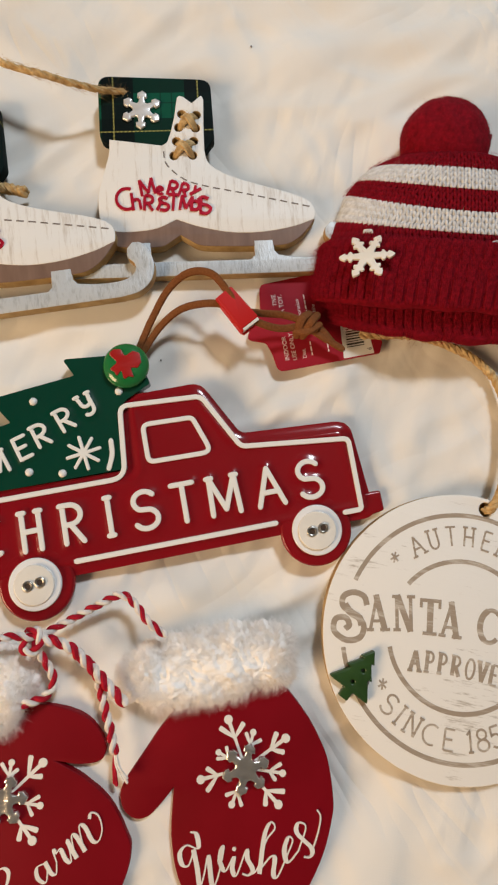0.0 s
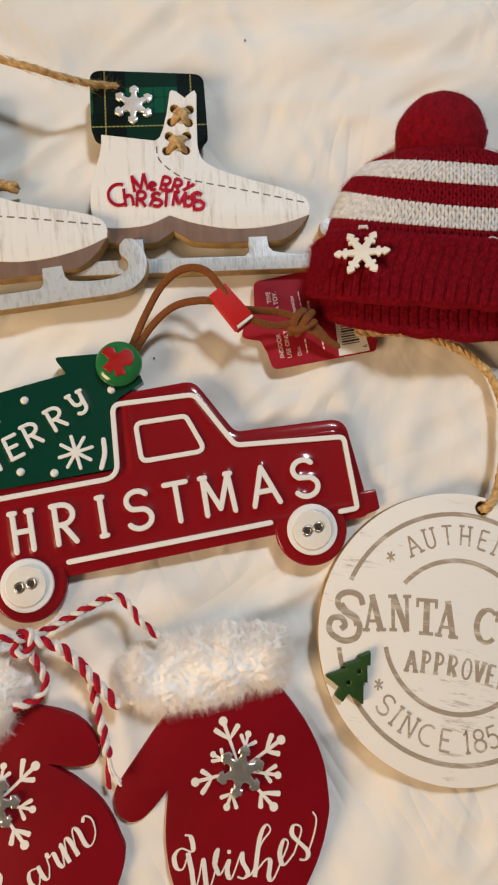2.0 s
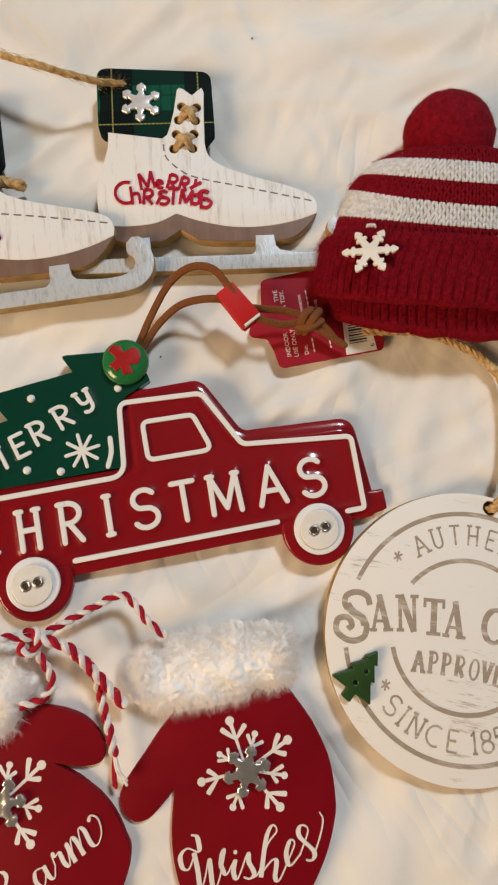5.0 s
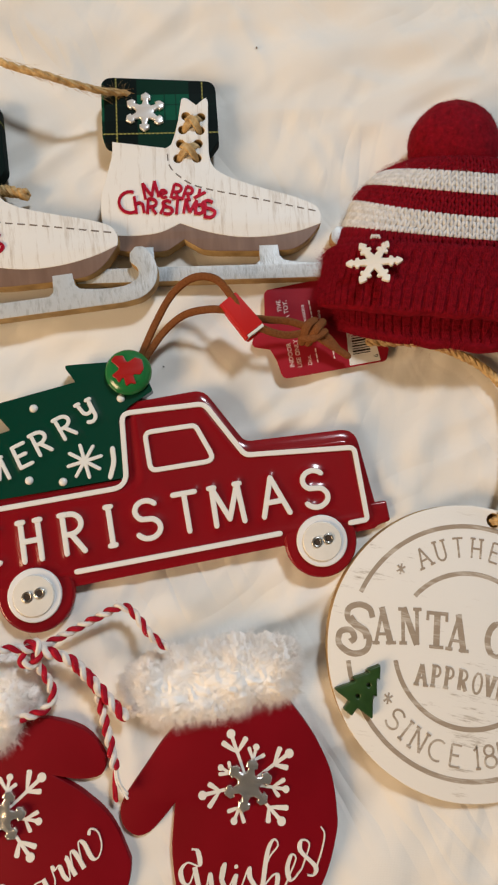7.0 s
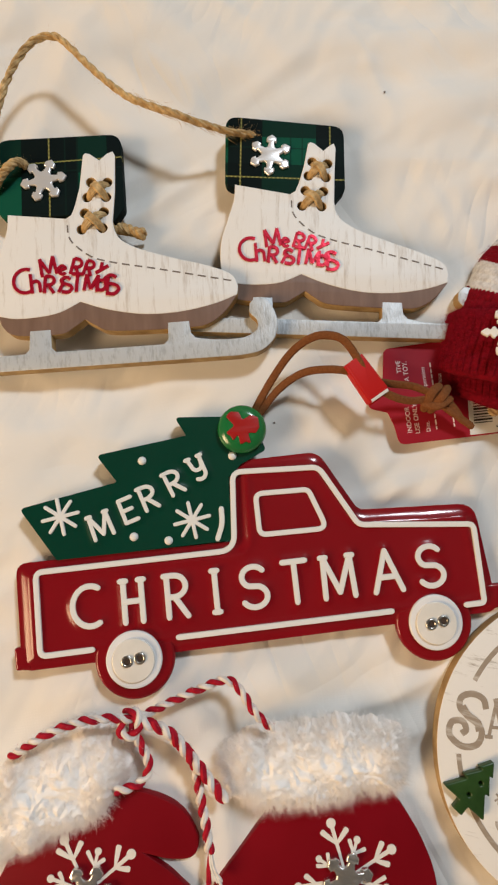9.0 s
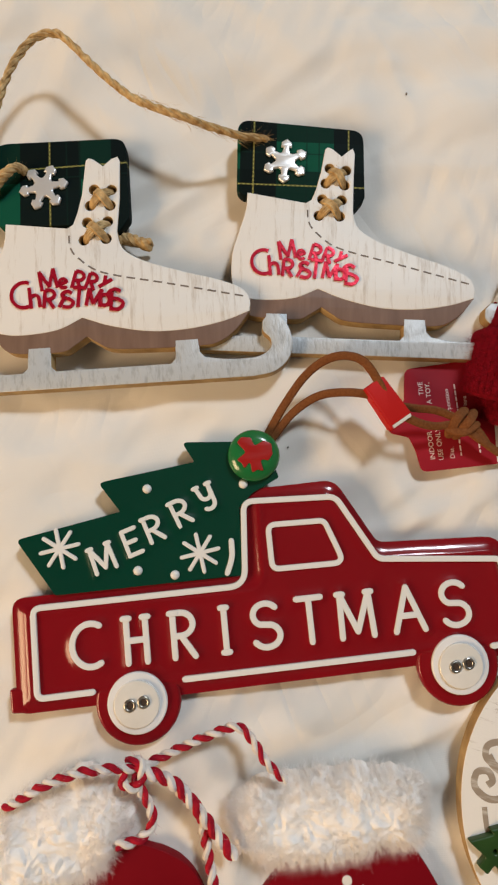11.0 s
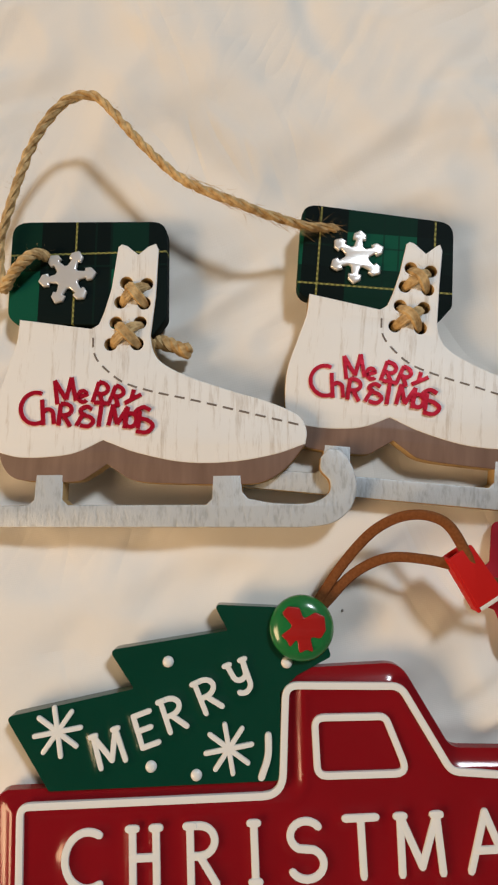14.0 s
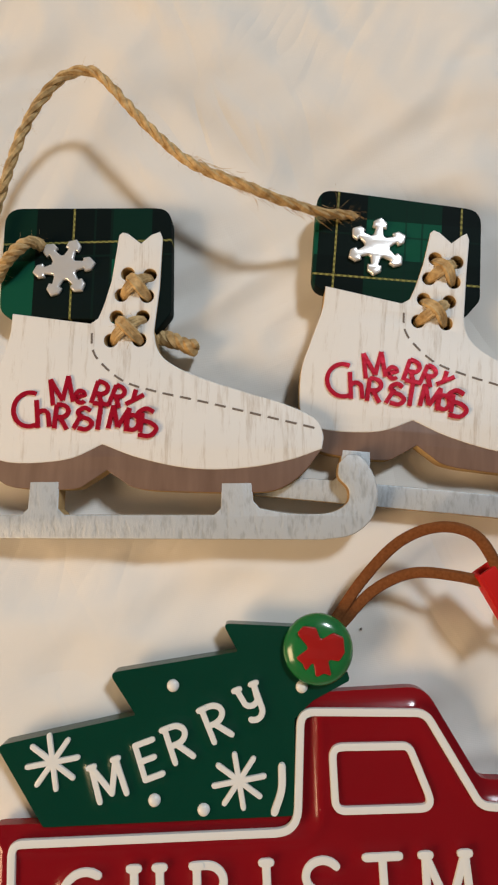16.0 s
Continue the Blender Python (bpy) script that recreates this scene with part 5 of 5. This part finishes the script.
# ---------------------------------------------------------------- knitted hat
def hat():
    h = thing("knitted_hat", "small red and white striped knitted bobble hat with ribbed brim", "hat", 71.6, 39.3, 0, -4)

    def body_at(th, y, half, high):
        """A place on the puffed hat: th runs across from edge to edge, y up from the brim."""
        s, c = math.sin(th), math.cos(th)
        return np.array((half * s, y + (1 - c) * float(np.interp(y, (-6, 10, 26, 30, 36, 50, 60), (9, 5, 5, 11, 14, 10, 6))), 2.0 + high * max(c, 0.0) ** 0.75))

    def half_at(y):
        return float(np.interp(y, (-8, 0, 10, 24, 28, 33, 41, 50, 56, 60, 63), (43.5, 45.3, 45.7, 44, 42, 39, 36, 31, 26, 20, 13)))

    def high_at(y):
        return float(np.interp(y, (-8, 0, 10, 24, 30, 40, 50, 59, 63), (8, 13, 16.5, 18.5, 18, 19, 19.5, 19, 15)))

    def shell(y0, y1, lift, n=10):
        bm = bmesh.new()
        g = [[bm.verts.new(body_at(a, y, half_at(y) + lift, high_at(y) + lift)) for a in np.linspace(-1.57, 1.57, 48)] for y in np.linspace(y0, y1, n)]
        for a, b in zip(g, g[1:]):
            for i in range(47):
                bm.faces.new((a[i], a[i + 1], b[i + 1], b[i]))
        return bm

    def stitch_row(y, count, size, lift, verts, faces, rows_high, slant=0.0, skip=0, drift=0.0):
        """One row of knit stitches: two leaning loops each."""
        for k in range(count):
            if skip and k % skip == skip - 1:
                continue
            th = -1.5 + 3.0 * (k + 0.5) / count + drift
            for sg in (-1, 1):
                e = 3.0 / count * 0.24 * sg
                a = body_at(th + e * 0.35, y - rows_high * 0.55, half_at(y) + lift, high_at(y) + lift)
                b = body_at(th + e * 1.7, y + rows_high * 0.55, half_at(y + rows_high) + lift, high_at(y + rows_high) + lift)
                m_ = body_at(th + e, y, half_at(y) + lift + size * 0.5, high_at(y) + lift + size * 0.5)
                up = m_ - (a + b) / 2
                t = b - a
                side = np.cross(t, (0, 0.0, 1.0))
                side = side / (np.linalg.norm(side) + 1e-9) * size
                up = np.cross(side, t)
                up = up / (np.linalg.norm(up) + 1e-9) * size
                base = len(verts)
                for s, w in ((0.0, 0.35), (0.28, 0.95), (0.7, 0.95), (1.0, 0.35)):
                    c = a + t * s
                    for q in range(6):
                        an = q * math.pi / 3
                        verts.append(tuple((c + w * (math.cos(an) * side + math.sin(an) * up)) * MM))
                for j in range(3):
                    for q in range(6):
                        faces.append((base + j * 6 + q, base + j * 6 + (q + 1) % 6, base + j * 6 + 6 + (q + 1) % 6, base + j * 6 + 6 + q))

    def knit(name, ys, mat, label, count, size, rows_high, lift=0.0, skip=0, lean=0.0):
        verts, faces = [], []
        for y in ys:
            n = max(8, int(count * min(1, half_at(y) / 50)))
            stitch_row(y, n, size, lift, verts, faces, rows_high, skip=skip, drift=lean * y)
        me = bpy.data.meshes.new(name)
        me.from_pydata(verts, [], faces)
        me.materials.append(mat)
        me.shade_smooth()
        ob = new(name, me)
        ob.parent = h
        return tagged(ob, label)

    part("lining", shell(22, 62.5, -0.35, 18), KNIT_RED, h, "red knitted crown")
    step = 1.9
    for y0, n, mat, nm in ((24.8, 3, KNIT_RED, "red_stripe"), (30.5, 4, KNIT_WHITE, "white_stripe"), (38.1, 4, KNIT_RED, "red_stripe"), (45.7, 4, KNIT_WHITE, "white_stripe"), (53.3, 5, KNIT_RED, "red_stripe")):
        knit(nm, [y0 + step * k for k in range(n)], mat, "knitted stripe", 62, 0.68, step * 1.25)
        if mat is KNIT_WHITE:
            part("stripe_back", shell(y0 - 0.4, y0 + step * (n - 1) + 0.4, -0.1, 8), mat, h, "white yarn behind the stitches")
    part("hem", shell(-3.6, 9.0, -2.0, 8), KNIT_RED, h, "dark red inner hem below the folded brim")
    knit("hem_rib", [-3.4 + 1.3 * k for k in range(9)], KNIT_RED, "dark red ribbed knit", 129, 0.52, 2.2, -2.1, 3, 0.0012)
    part("brim", shell(5.0, 25.5, 2.4, 12), KNIT_RED, h, "dark red ribbed fold-over brim")
    rows_up = [5.2 + 1.3 * k for k in range(16)]
    knit("rib", rows_up, KNIT_RED, "dark red ribbed knit", 129, 0.52, 2.2, 2.3, 3, 0.0012)

    def roll(y, lift, radius, wave):
        row = [body_at(a, y + wave * noise.noise((a * 5, y, 0)), half_at(y) + lift, high_at(y) + lift) for a in np.linspace(-1.57, 1.57, 60)]
        return tube(even(np.array(row), 1.2), radius, 10)

    part("brim_roll", roll(5.2, 0.6, 1.9, 1.2), KNIT_RED, h, "rolled lower edge of the brim")
    part("hem_roll", roll(-2.4, -3.2, 2.2, 1.4), KNIT_RED, h, "rolled lower edge of the hem")
    for a0, a1, y in ((-0.84, -0.76, 27.0), (0.16, 0.42, 25.6)):
        white = [body_at(a, y + 0.7 * (k % 2), half_at(y) + 2.0, high_at(y) + 2.0) for k, a in enumerate(np.linspace(a0, a1, 7))]
        part("white_yarn", tube(even(curve_line(white), 0.4), 0.4, 6), KNIT_WHITE, h, "bit of white yarn above the brim")
    rng = np.random.default_rng(8)
    for k, low, high, white, long in ((34000, -5, 26, False, 1.9), (12000, 25, 60, False, 0.9), (4000, 25, 60, True, 0.9)):
        th, y = rng.uniform(-1.57, 1.57, k), rng.uniform(low, high, k)
        pale = ((y > 30) & (y < 37.4)) | ((y > 45.2) & (y < 52.6))
        keep = (pale == white) | (y < 25)
        th, y = th[keep], y[keep]
        out = np.where(y > 25, 0.4, np.where(y > 4.5, 2.4, -1.6))
        root = np.array([body_at(a, b, half_at(b) + o, high_at(b) + o) for a, b, o in zip(th, y, out)])
        way = np.c_[np.sin(th), rng.normal(0, 0.7, len(y)), np.cos(th)] + rng.normal(0, 0.7, (len(y), 3))
        way /= np.linalg.norm(way, axis=1)[:, None]
        hairs("fuzz", root, way, long, 0.07, KNIT_WHITE if white else KNIT_LIT_FUZZ, h, "fine white yarn fuzz" if white else "fine red yarn fuzz, coloured brighter as if lit", 0.7, 8 + low)
    sph = bmesh.new()
    bmesh.ops.create_icosphere(sph, subdivisions=5, radius=15.6)
    for v in sph.verts:
        n = v.co.normalized()
        v.co.z *= 0.74
        v.co += n * (0.5 * noise.noise(v.co / 6) + 0.35 * noise.noise(v.co / 1.6))
    pom = part("pompom", moved(sph, -3.7, 69.0, 11.2), KNIT_RED, h, "round dark red felted pompom")
    d = rng.normal(0, 1, (9000, 3))
    d /= np.linalg.norm(d, axis=1)[:, None]
    hairs("fuzz", d * np.array((15.5, 15.5, 11.5)) + np.array((-3.7, 69.0, 11.2)), d, 0.6, 0.09, KNIT_LIT_FUZZ, pom, "", 0.7, 9)
    part("stray_tuft", tube(curve_line([(10.9, 71, 10.5), (12.9, 72, 10.5), (13.5, 74.2, 10.5)]), 0.5, 6), KNIT_RED, pom)
    arm = ((1.9, -1.3), (4.4, -1.0), (4.9, -2.0), (5.7, -1.7), (6.0, -0.9), (6.6, -0.9), (6.9, -1.5), (7.9, -1.0), (8.8, -0.25))
    pts = []
    for q in range(6):
        c_, s_ = math.cos(radians(60 * q)), math.sin(radians(60 * q))
        pts += [(u * c_ - v * s_, u * s_ + v * c_) for u, v in arm + tuple((u, -v) for u, v in reversed(arm))]
    fl = board([rounded(pts, 0.15, 2)], 0, 0.9, 0.12)
    fl.transform(pose(-32.8, 18.6, 20.2, -12, -14, 2))
    part("snowflake", fl, CREAM, h, "cream snowflake button")


hat()


for x, y, r in ((5.0, 157.3, 0.35), (-28.2, 32.1, 0.3)):
    lint = bmesh.new()
    bmesh.ops.create_icosphere(lint, subdivisions=2, radius=r)
    for v in lint.verts:
        v.co *= 1 + 0.5 * noise.noise(v.co * 4)
    lint_ob = part("lint_speck", moved(lint, 0, 0, 0), MARKS)
    lint_ob.location = (x * MM, y * MM, (cloth_z(x, y) + 0.15) * MM)
    tagged(lint_ob, "tiny dark lint speck on the white sheet", "lint", "lint specks")
